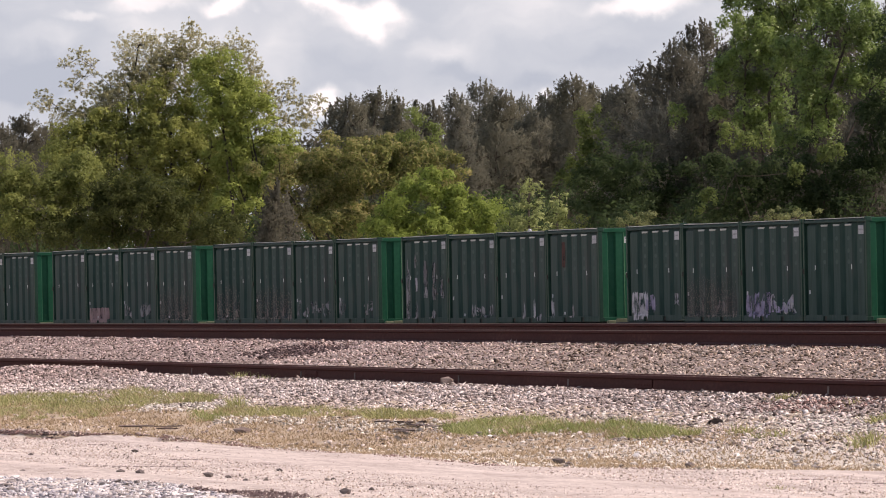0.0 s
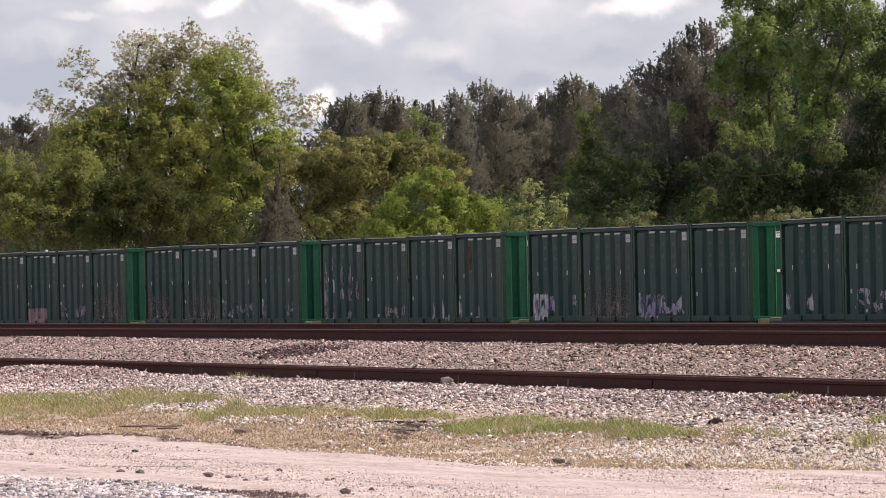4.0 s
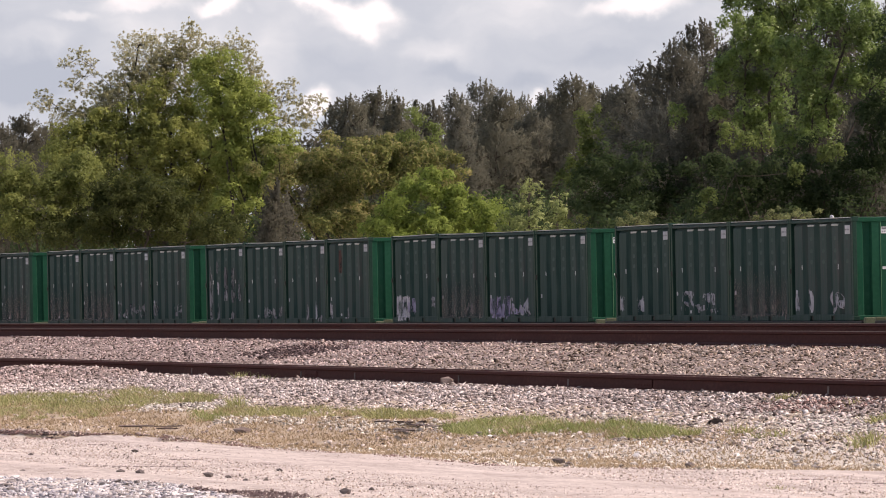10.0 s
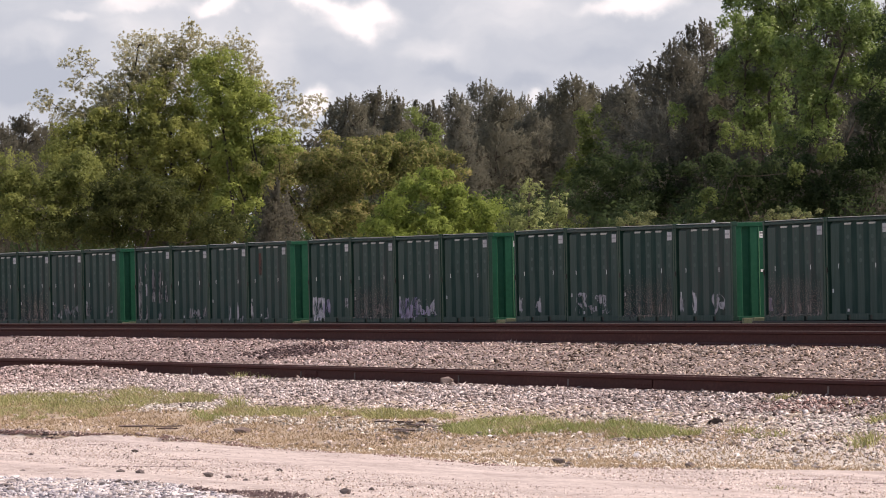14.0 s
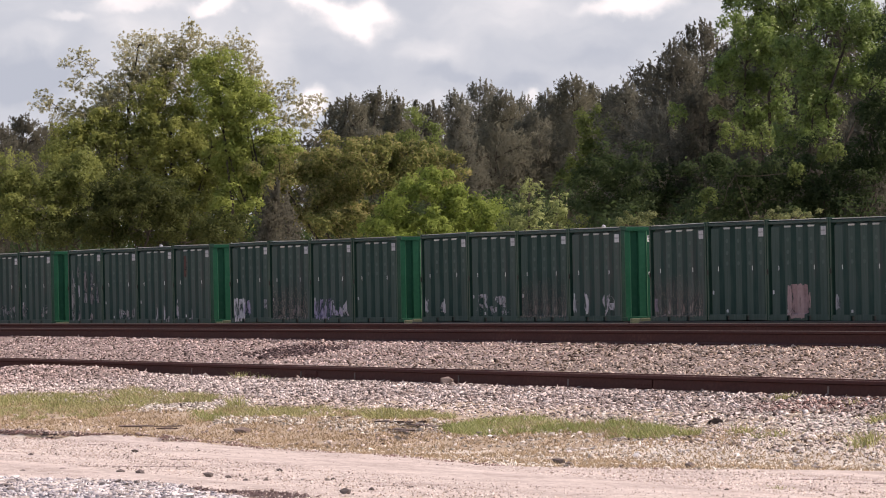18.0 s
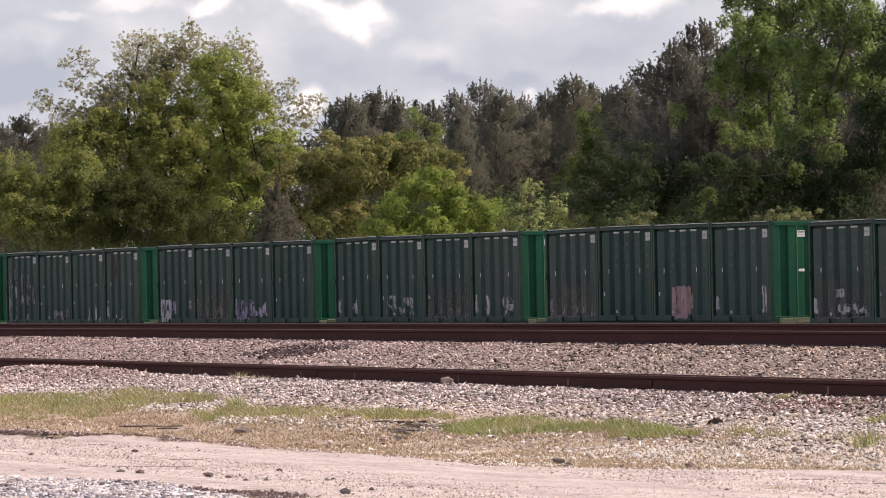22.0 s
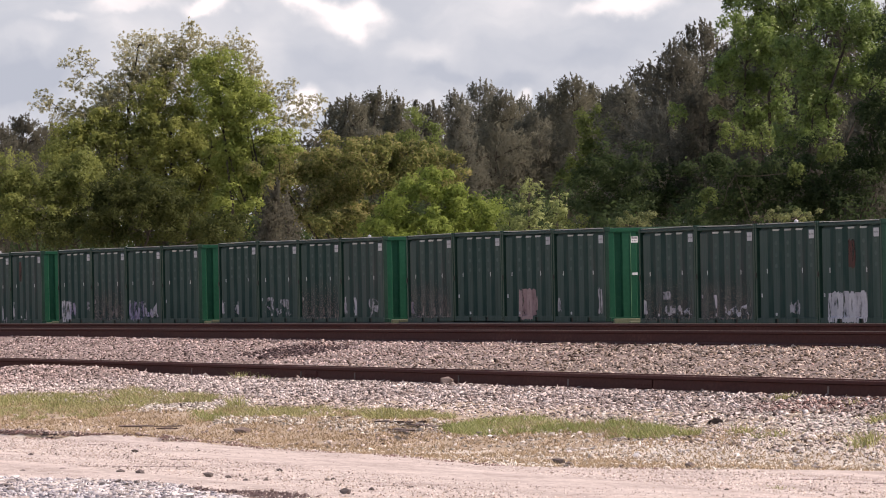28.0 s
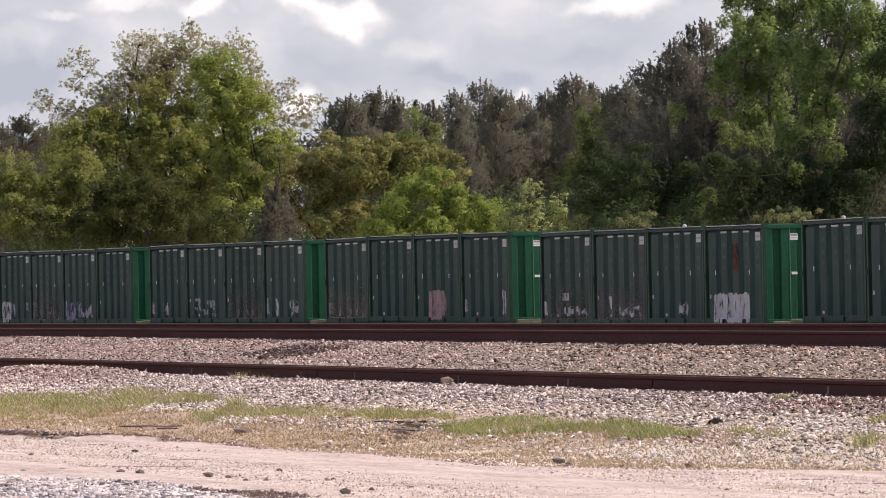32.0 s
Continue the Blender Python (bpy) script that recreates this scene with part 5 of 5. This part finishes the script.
def pine(r, d, top, hw, dark, seed):
    g = np.random.default_rng(seed)
    S = FAR_WOOD if d > 400 else NEAR_WOOD
    ob = thing("pine_tree", Matrix.Translation(site(r * S, d * S, 0)), "dark brownish green pine in the wood behind the train", "tree", "pines behind the train")

    def place(x, y, z):
        return Vector((x * S, y * S, EYE + (z - EYE) * S))

    limb("trunk", (0, 0, -0.1), place(0, 0, top * 0.95), 0.15 * S, 0.02 * S, ob, seed)
    # tiers of boughs, each ending in small upright tufts
    base, axis, ln, wd = [], [], [], []
    h, tier = 0.55, 0
    while h < min(2.5 if d > 449 else 5.6, top - 3.0):
        w = 1.30 * hw * min(1.0, (h / 2.0) ** 0.75) * g.uniform(0.75, 1.15) + 0.08
        for th in g.uniform(0, 6.283, 5 + int(4 * w)):
            reach = w * g.uniform(0.55, 1.08)
            way = np.array([math.cos(th), math.sin(th), 0])
            rise = g.uniform(0.05, 0.5)
            n_ = 3 + int(reach * 4)
            for f_ in g.uniform(0.42, 1.0, n_):
                base.append(way * reach * f_ + g.normal(0, 0.11, 3) + np.array([0, 0, top - h - 0.3 + rise * reach * f_]))
                axis.append(way * g.uniform(0.1, 0.7) + np.array([0, 0, 0.85]) + g.normal(0, 0.2, 3))
                ln.append(g.uniform(0.16, 0.36))
                wd.append(g.uniform(0.08, 0.17) * min(1.0, 0.6 + h * 0.25))
            if tier % 3 == 0 and th < 2:
                limb("limb", place(0, 0, top - h - 0.4), place(*(way * reach * 0.8 + np.array([0, 0, top - h - 0.3 + rise * reach * 0.8]))), 0.025 * S, 0.008 * S, ob, seed * 50 + int(h * 10))
        h += g.uniform(0.20, 0.34)
        tier += 1
    # upright leading shoots of unequal height
    for i in range(6 + int(6 * hw)):
        o = np.clip(g.normal(0, 0.40, 2), -0.9, 0.9) * hw * (i > 0)
        tip = top - 0.1 - np.hypot(*o) ** 1.5 / hw ** 0.5 * g.uniform(0.7, 1.3)
        for f_ in np.arange(0, g.uniform(0.3, 0.8), 0.13):
            base.append(np.array([o[0], o[1], tip - 0.16 - f_]) + g.normal(0, 0.02, 3))
            axis.append(np.array([0, 0, 1.0]) + g.normal(0, 0.15, 3))
            ln.append(0.14)
            wd.append(0.035 + 0.055 * min(f_, 0.8))
    # thin lower crown
    for i in range(int(44 * hw)):
        th, q = g.uniform(0, 6.283), g.uniform(0.1, 1) ** 0.6 * 1.25 * hw
        base.append(np.array([math.cos(th) * q, math.sin(th) * q, g.uniform(0.6, max(top - 6.0, 1.0))]))
        axis.append(np.array([0, 0, 0.8]) + g.normal(0, 0.35, 3))
        ln.append(0.5)
        wd.append(0.42)
    base, axis = np.array(base), np.array(axis)
    axis /= np.linalg.norm(axis, axis=1)[:, None]
    v, f, nn = needles(base, axis, np.array(ln), np.array(wd), 19, 0.080, seed)
    v = v * S + np.array([0, 0, EYE * (1 - S)])
    array_mesh("crown", v, f, L_PINEDARK if dark else L_PINE, ob, normals=nn)
    return ob

# kind, words, leaves, distance, habit, lobes (across, height, half width, half height, fullness)
TREES = [
    ("broadleaf_tree", "tall spreading olive green tree behind the train", L_GREEN, 385, "fine", [(-9.33, 11.12, 1.2, 0.9, 0.69), (-10.9, 10.1, 1.8, 1.13, 0.78), (-12.14, 9.25, 1.69, 0.95, 0.8), (-10.9, 8.64, 2.14, 1.01, 0.86), (-13.5, 7.96, 1.8, 1.35, 0.92), (-9.3, 9.0, 1.6, 1.5, 0.92), (-9.0, 6.72, 2.0, 2.03, 1), (-10.45, 7.63, 2.6, 1.35, 1), (-11.58, 6.27, 2.48, 1.35, 0.92), (-14.0, 8.9, 1.0, 0.9, 0.92), (-13.1, 9.5, 0.8, 0.7, 0.8), (-14.8, 8.5, 1.0, 0.8, 0.92), (-15.3, 7.9, 1.0, 0.8, 0.92)]),
    ("broadleaf_tree", "tall fresh green broadleaf tree behind the train", L_FRESH, 381, "fine", [(-8.76, 9.75, 1.5, 1.5, 0.91), (-8.9, 11.25, 1.2, 0.95, 0.85), (-8.09, 10.33, 1.01, 1.13, 0.86), (-7.6, 9.32, 1.0, 1.24, 0.98), (-6.5, 8.26, 1.0, 0.86, 0.91), (-7.3, 7.6, 1.3, 1.3, 1), (-7.9, 5.9, 1.3, 1.4, 1), (-8.3, 7.9, 1.2, 1.2, 0.91)]),
    ("budding_tree", "tall olive tree with thin sparse budding top branches", L_BUD, 386, "bud", [(-10.19, 12.49, 0.77, 0.59, 0.6), (-11.1, 12.26, 1.0, 0.77, 0.8), (-12.24, 12.63, 0.82, 0.45, 0.7), (-12.76, 12.1, 0.45, 0.59, 0.5), (-9.06, 12.17, 0.77, 0.64, 0.75), (-8.26, 12.44, 0.59, 0.45, 0.55), (-7.7, 11.76, 0.41, 0.59, 0.5), (-7.99, 11.2, 0.68, 0.68, 0.6), (-10.08, 13.08, 0.27, 0.36, 0.5), (-10.19, 13.31, 0.14, 0.18, 0.5), (-12.01, 11.65, 1.18, 0.77, 0.8), (-12.62, 11.08, 0.77, 0.59, 0.7), (-12.69, 10.4, 1.02, 0.64, 0.65), (-11.67, 10.63, 1.48, 0.91, 0.8), (-11.78, 9.61, 1.82, 0.68, 0.8), (-10.31, 11.31, 1.14, 0.68, 0.6), (-7.7, 10.06, 0.77, 0.77, 0.6), (-7.54, 10.85, 0.5, 0.59, 0.5), (-14.62, 12.08, 0.34, 0.23, 0.6), (-15.21, 11.72, 0.36, 0.2, 0.6), (-14.12, 11.72, 0.36, 0.18, 0.55), (-14.4, 11.31, 0.45, 0.2, 0.6), (-14.94, 10.85, 0.41, 0.2, 0.6), (-14.17, 10.63, 0.68, 0.27, 0.62), (-13.37, 10.97, 0.5, 0.36, 0.6), (-13.49, 10.4, 0.68, 0.36, 0.6), (-16.08, 10.4, 0.36, 0.2, 0.6), (-16.21, 9.99, 0.45, 0.2, 0.6), (-15.44, 10.04, 0.54, 0.25, 0.6), (-14.62, 9.86, 0.77, 0.3, 0.62), (-13.62, 9.76, 0.77, 0.41, 0.7), (-6.95, 10.67, 0.41, 0.27, 0.55), (-6.13, 10.9, 0.36, 0.2, 0.55), (-6.45, 10.36, 0.54, 0.3, 0.6), (-5.72, 10.22, 0.41, 0.23, 0.6), (-5.04, 10.22, 0.36, 0.2, 0.6), (-5.36, 9.76, 0.59, 0.23, 0.6), (-5.99, 9.4, 0.73, 0.25, 0.62), (-6.72, 9.72, 0.64, 0.5, 0.62), (-5.54, 9.22, 0.45, 0.18, 0.5), (-14.2, 9.6, 0.9, 0.5, 0.9), (-15.3, 9.3, 0.8, 0.45, 0.8), (-13.4, 10.1, 0.8, 0.6, 0.9), (-11.6, 11.2, 1.0, 0.8, 0.8), (-10.8, 11.8, 0.9, 0.7, 0.8)]),
    ("broadleaf_tree", "bushy yellow green tree at the edge of the wood", L_OLIVE, 374, "fine", [(-16.04, 5.94, 1.98, 1.43, 1), (-14.17, 6.82, 1.54, 1.54, 1), (-16.81, 6.82, 1.32, 1.32, 0.8), (-16.59, 4.95, 1.32, 0.57, 1), (-14.83, 5.17, 1.1, 0.62, 0.9)]),
    # shaded lower part of the big tree, given darker leaves
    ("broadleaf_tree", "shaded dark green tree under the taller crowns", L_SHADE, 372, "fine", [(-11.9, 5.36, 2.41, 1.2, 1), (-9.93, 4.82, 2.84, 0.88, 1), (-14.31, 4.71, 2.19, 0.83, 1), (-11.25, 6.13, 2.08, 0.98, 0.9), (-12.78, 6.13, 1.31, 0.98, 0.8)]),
    ("bronze_tree", "rounded tree with bronze tinged spring leaves", L_BRONZE, 345, "bush", [(-2.92, 6.99, 2.44, 1.26, 1), (-4.55, 5.98, 2.13, 1.62, 1), (-0.69, 6.59, 1.73, 1.12, 1), (-3.73, 4.86, 2.44, 0.91, 1), (-5.76, 6.79, 1.22, 1.01, 0.7)]),
    ("bright_bush", "fresh bright green bush above the train", L_BRIGHT, 322, "bush", [(-0.64, 5.19, 1.67, 1.17, 1), (1.25, 4.75, 1.36, 0.8, 1), (-1.78, 4.62, 1.14, 0.76, 1), (-0.27, 4.24, 2.65, 0.57, 1)]),
    ("sapling", "pale upright sapling with light leaves", L_PALE, 316, "sapling", [(2.81, 5.49, 0.41, 0.59, 0.9), (2.71, 4.74, 0.84, 0.74, 1), (2.25, 4.56, 0.56, 0.46, 1)]),
    ("sapling", "pale upright sapling with light leaves", L_PALE, 317, "sapling", [(3.75, 5.13, 0.37, 0.6, 0.9), (3.84, 4.57, 0.63, 0.56, 1)]),
    ("broadleaf_tree", "light green tree standing among the pines", L_MIXED, 425, "fine", [(-1.3, 10.1, 0.5, 0.9, 0.7), (-0.6, 9.5, 0.5, 0.8, 0.7), (-1.8, 9.3, 0.5, 0.7, 0.7), (-0.3, 8.7, 0.45, 0.6, 0.7)]),
    ("broadleaf_tree", "green tree on the edge of the dark pines", L_MIXED, 350, "plume", [(5.68, 7.9, 0.93, 1.24, 0.7), (5.06, 7.08, 0.82, 1.03, 0.7), (4.9, 6.6, 0.9, 0.9, 0.6), (5.9, 8.7, 0.6, 0.6, 0.5)]),
    ("broadleaf_tree", "dark green tree in the shade of the pines", L_DEEPSHADE, 330, "fine", [(6.52, 5.97, 2.33, 1.36, 1), (5.36, 5.0, 1.75, 0.58, 1), (8.66, 5.38, 1.94, 0.78, 1)]),
    ("maple_tree", "tall deep green broadleaf tree with lit leaf clusters", L_MAPLE, 300, "plume", [(9.45, 10.4, 1.35, 2.1, 1), (10.87, 11.19, 1.59, 1.59, 1), (9.95, 7.95, 1.40, 1.35, 1), (8.6, 8.4, 0.8, 1.3, 0.55), (7.7, 7.7, 0.6, 0.8, 0.32)]),
    ("maple_tree", "tall deep green broadleaf tree with lit leaf clusters", L_MAPLE, 296, "plume", [(12.47, 10.88, 1.65, 1.65, 1), (11.42, 8.79, 1.65, 1.57, 1), (13.16, 9.14, 1.22, 1.39, 0.9), (11.07, 7.1, 1.5, 0.8, 0.7)]),
    # sparse lighter clumps stand for sunlit leaves over the darkened low tree
    ("maple_tree", "young broadleaf tree with a few lit leaf clusters", L_MIXED, 286, "plume", [(8.7, 6.2, 1.3, 1.1, 0.22), (10.9, 6.2, 1.8, 1.0, 0.22), (8.2, 5.0, 0.8, 0.7, 0.2)]),
    ("broadleaf_tree", "deep green tree low at the edge of the wood", L_DEEPSHADE, 290, "fine", [(8.9, 5.4, 1.88, 1.15, 1), (11.5, 5.5, 2.05, 1.25, 1), (13.24, 6.76, 1.02, 1.54, 1), (13.92, 9.32, 1.02, 2.05, 1)]),
    ("roadside_bush", "low pale bush just above the train", L_DUSTY, 288, "low", [(5.86, 4.38, 0.71, 0.27, 1), (5.61, 4.27, 0.51, 0.2, 1)]),
    ("roadside_bush", "low pale bush just above the train", L_DUSTY, 270, "low", [(9.94, 4.28, 0.98, 0.21, 1), (9.31, 4.24, 0.64, 0.16, 1)]),
    ("roadside_bush", "low dark green bush behind the train", L_OLIVE, 300, "low", [(4.16, 4.3, 0.71, 0.39, 1)]),
]
# pines: across, distance, height, half width, dark
PINES = [
    (-20.42, 440, 10.77, 1.16, 1),
    (-19.34, 445, 11.14, 1.31, 1),
    (-18.37, 450, 10.73, 0.93, 1),
    (-19.83, 430, 9.17, 1.77, 1),
    (-4.24, 440, 11.94, 0.93, 0),
    (-2.93, 445, 12.38, 1.15, 0),
    (-2.03, 436, 11.71, 0.77, 0),
    (-1.22, 442, 11.68, 0.62, 1),
    (-0.49, 438, 11.58, 0.52, 1),
    (-3.39, 430, 10.31, 1.52, 0),
    (-1.23, 428, 9.89, 1.51, 0),
    (0.54, 440, 12.15, 0.88, 0),
    (1.72, 444, 12.74, 1.15, 0),
    (2.67, 436, 12.10, 0.92, 0),
    (3.70, 446, 12.09, 0.89, 0),
    (2.42, 428, 10.39, 1.76, 0),
    (4.20, 430, 10.94, 1.26, 0),
    (0.90, 426, 9.85, 1.38, 0),
    (4.84, 442, 12.20, 0.83, 0),
    (5.90, 440, 12.87, 1.04, 0),
    (6.93, 446, 12.56, 0.89, 0),
    (7.68, 438, 12.25, 0.77, 0),
    (5.94, 428, 10.64, 1.51, 0),
    (6.62, 345, 10.14, 0.97, 0),
    (7.54, 350, 11.0, 1.03, 1),
    (8.27, 342, 11.5, 1.1, 1),
    (9.28, 346, 12.4, 1.14, 1),
    (7.80, 335, 9.19, 1.38, 0),
    (9.05, 330, 9.66, 1.36, 1),
    (6.88, 338, 8.07, 1.39, 0),
    (14.15, 310, 10.24, 1.09, 1),
    (13.43, 306, 8.14, 1.08, 1),
    (14.98, 312, 12.32, 1.10, 1),
    (13.32, 330, 12.57, 1.36, 1),
    (11.64, 332, 12.83, 1.37, 1),
    (10.14, 334, 11.33, 1.18, 1),
    (12.27, 318, 9.72, 1.20, 1),
    (10.72, 322, 9.26, 1.21, 1),
    (-5.81, 336, 6.45, 0.46, 1),
    (-6.07, 335, 5.74, 0.40, 1),
    (-5.47, 337, 5.67, 0.40, 1),
    (-17.37, 448, 10.24, 0.95, 1),
    (-20.18, 452, 10.50, 1.33, 1),
    (-4.92, 450, 11.97, 0.79, 0),
    (-3.86, 456, 11.85, 1.21, 0),
    (-2.52, 456, 11.68, 1.21, 0),
    (-1.67, 458, 11.14, 0.92, 0),
    (-0.73, 460, 11.02, 0.81, 0),
    (0.22, 462, 10.79, 0.98, 0),
    (1.24, 458, 11.57, 1.21, 0),
    (2.25, 456, 11.85, 1.21, 0),
    (3.36, 460, 11.61, 1.14, 0),
    (4.19, 462, 11.71, 1.14, 0),
    (4.80, 458, 11.68, 1.08, 0),
    (5.48, 452, 12.28, 0.96, 0),
    (6.65, 456, 12.44, 1.07, 0),
    (7.54, 458, 11.95, 1.08, 0),
    (8.31, 454, 12.28, 1.07, 0),
]
CLOUDS = [
    (-33.9, 127.8, 17.6, 8.9, 0.45),
    (-52.7, 133.7, 11.8, 5.2, 0.35),
    (-95.1, 133.2, 10.6, 4.7, 0.35),
    (79.1, 133.7, 22.4, 5.2, 0.4),
    (-55.5, 93.7, 9.9, 8.5, 0.45),
    (38.5, 95.5, 4.6, 2.8, 0.30),
    (-128.0, 134.2, 21.2, 3.8, 0.2),
    (-170.4, 119.6, 16.5, 7.1, 0.15),
    (-166.0, 118.0, 30.0, 24.0, -0.13),
    (-5.6, 114.9, 14.1, 5.9, 0.12),
    (-170.4, 100.8, 18.8, 9.4, -0.14),
    (3.8, 105.5, 12.9, 3.8, -0.12),
    (34.4, 103.1, 14.1, 4.7, -0.14),
    (69.6, 111.4, 16.5, 4.7, -0.1),
    (-73.9, 110.2, 14.1, 14.1, 0.12),
    (-156.2, 129.0, 9.4, 2.8, 0.15),
    (17.9, 129.0, 28.2, 11.8, 0.06),
]
SKY_GLOW = 1.0

for i, t_ in enumerate(TREES):
    broadleaf(*t_, 200 + i)
for i, p_ in enumerate(PINES):
    pine(*p_, 400 + i)

# dense far wood that closes the view between the trees
g_ = np.random.default_rng(77)


def wood_points(r, d, z, S):
    r, d = r * S, d * S
    return np.stack([r * ST - d * CT, r * CT + d * ST, np.maximum(EYE + (z - EYE) * S, 0.1)], -1)


def thicket(name, r, d, z, rad, per, size, S, mat, label, category, seed):
    ax = g_.uniform(0.7, 1.3, (len(r), 3))
    v, f, nn = leaf_cards(wood_points(r, d, z, S), ax, rad * S, per, size * S, seed)
    return tagged(array_mesh(name, v, f, mat, normals=nn), label, category, kind="stuff")


k_ = 2600
wr, wd = g_.uniform(-25, 29, k_), g_.uniform(455, 500, k_)
wz = g_.uniform(0.03, 1, k_) ** 0.8 * (8.6 + 1.1 * wave(wr * 0.8, wr * 0, 88)) * np.where(wr > 11, 1.5, np.where((wr > -17) & (wr < -5), 1.22, 1.0))
thicket("far_wood", wr, wd, wz, g_.uniform(0.5, 1.0, k_), 40, 0.32, FAR_WOOD, L_PINEDARK, "dense dark pine wood in the distance", "wood", 78)

# undergrowth along the edge of the wood, its leaf colour darkened for shade
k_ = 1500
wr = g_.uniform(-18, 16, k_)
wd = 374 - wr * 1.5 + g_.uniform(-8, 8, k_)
thicket("undergrowth", wr, wd, g_.uniform(0.02, 1, k_) * (4.6 + 0.07 * (wr + 18)), g_.uniform(0.4, 0.8, k_), 44, 0.20, NEAR_WOOD, L_DEEPSHADE, "dark green undergrowth, leaves darkened for the shade below the trees", "undergrowth", 79)
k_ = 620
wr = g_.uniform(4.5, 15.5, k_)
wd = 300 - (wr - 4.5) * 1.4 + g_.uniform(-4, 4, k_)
thicket("undergrowth", wr, wd, g_.uniform(0.02, 1, k_) * 4.7, g_.uniform(0.35, 0.7, k_), 44, 0.16, NEAR_WOOD, L_DEEPSHADE, "dark green undergrowth, leaves darkened for the shade below the trees", "undergrowth", 81)
# unseen wood added beyond the right edge to cast shade on the trees
k_ = 700
wr, wd = g_.uniform(24, 38, k_), g_.uniform(265, 345, k_)
wr = wr + (300 - wd) * -0.02
thicket("side_wood", wr, wd, g_.uniform(0.05, 1, k_) ** 0.8 * 11, g_.uniform(1.0, 1.9, k_), 40, 0.9, NEAR_WOOD, L_PINEDARK, "unseen dark pine wood added on the right to cast shade", "wood", 80)

# ---- cloudy sky far behind ----
m = bpy.data.materials.new("cloud_cover")
m.use_nodes = True
nt = m.node_tree
N, L = nt.nodes, nt.links
N.remove(N["Principled BSDF"])
tc = N.new("ShaderNodeTexCoord")
warp = N.new("ShaderNodeTexNoise")
warp.inputs["Scale"].default_value = 0.045
warp.inputs["Detail"].default_value = 6
L.new(tc.outputs["Object"], warp.inputs["Vector"])
off = N.new("ShaderNodeVectorMath")
off.operation = "MULTIPLY_ADD"
off.inputs[1].default_value = (22, 22, 0)
L.new(warp.outputs["Color"], off.inputs[0])
base = N.new("ShaderNodeVectorMath")
base.operation = "SUBTRACT"
base.inputs[1].default_value = (11, 11, 0)
L.new(tc.outputs["Object"], base.inputs[0])
L.new(base.outputs[0], off.inputs[2])
soft = N.new("ShaderNodeTexNoise")
soft.inputs["Scale"].default_value = 0.016
soft.inputs["Detail"].default_value = 5
mp = N.new("ShaderNodeMapping")
mp.inputs["Scale"].default_value = (0.6, 1.3, 1)
L.new(off.outputs[0], mp.inputs[0])
L.new(mp.outputs[0], soft.inputs["Vector"])
total = soft.outputs[0]
# cloud heaps: across, up, half width, half height, weight
for cx, cy, hw, hh, wt in CLOUDS:
    sub = N.new("ShaderNodeVectorMath")
    sub.operation = "SUBTRACT"
    sub.inputs[1].default_value = (cx, cy, 0)
    L.new(off.outputs[0], sub.inputs[0])
    mul = N.new("ShaderNodeVectorMath")
    mul.operation = "MULTIPLY"
    mul.inputs[1].default_value = (1 / hw, 1 / hh, 0)
    L.new(sub.outputs[0], mul.inputs[0])
    ln = N.new("ShaderNodeVectorMath")
    ln.operation = "LENGTH"
    L.new(mul.outputs[0], ln.inputs[0])
    mr = N.new("ShaderNodeMapRange")
    mr.interpolation_type = "SMOOTHSTEP"
    mr.inputs["From Min"].default_value = 0.3
    mr.inputs["From Max"].default_value = 1.25
    mr.inputs["To Min"].default_value = wt
    mr.inputs["To Max"].default_value = 0.0
    L.new(ln.outputs["Value"], mr.inputs[0])
    ad = N.new("ShaderNodeMath")
    ad.operation = "ADD"
    L.new(total, ad.inputs[0])
    L.new(mr.outputs[0], ad.inputs[1])
    total = ad.outputs[0]
ramp = N.new("ShaderNodeValToRGB")
el = ramp.color_ramp.elements
for p_ in (0.5, 0.5):
    el.new(p_)
for e, (p_, c_) in zip(el, [(0.30, (0.43, 0.52, 0.63)), (0.48, (0.53, 0.62, 0.715)), (0.62, (0.655, 0.738, 0.815)), (0.85, (0.965, 1.0, 1.05))]):
    e.position, e.color = p_, (*c_, 1)
L.new(total, ramp.inputs[0])
em = N.new("ShaderNodeEmission")
em.inputs[1].default_value = SKY_GLOW
L.new(ramp.outputs[0], em.inputs[0])
L.new(em.outputs[0], N["Material Output"].inputs[0])
bm = bmesh.new()
bmesh.ops.create_grid(bm, x_segments=1, y_segments=1, size=1)
for v_ in bm.verts:
    v_.co = Vector((v_.co.x * 700, v_.co.y * 260 + 230, 0))
backdrop = tagged(part("backdrop", bm, m), "bright broken cloud cover drifting slowly", "sky", kind="structure")
SKY_AT = Matrix.Translation(site(0, 4000, 0)) @ pose(0, 0, 0, 0, 0, 90 - TURN) @ pose(0, 0, 0, 90, 0, 0)
backdrop.matrix_basis = SKY_AT


CANT = 1.1


def motions():
    for ob, at, tip in moving:
        rows = []
        for i, run in enumerate(RUN):
            s_ = run - at.x
            rows.append((4.0 * i, Matrix.Translation((-s_, at.y + line_y(s_), at.z + line_z(s_))) @ pose(0, 0, 0, CANT, -tip, line_turn(s_))))
        walk(ob, rows)
    walk(backdrop, [(0.0, SKY_AT @ pose(4.5, 0, 0)), (32.0, SKY_AT @ pose(-4.5, 0, 0))])


motions()
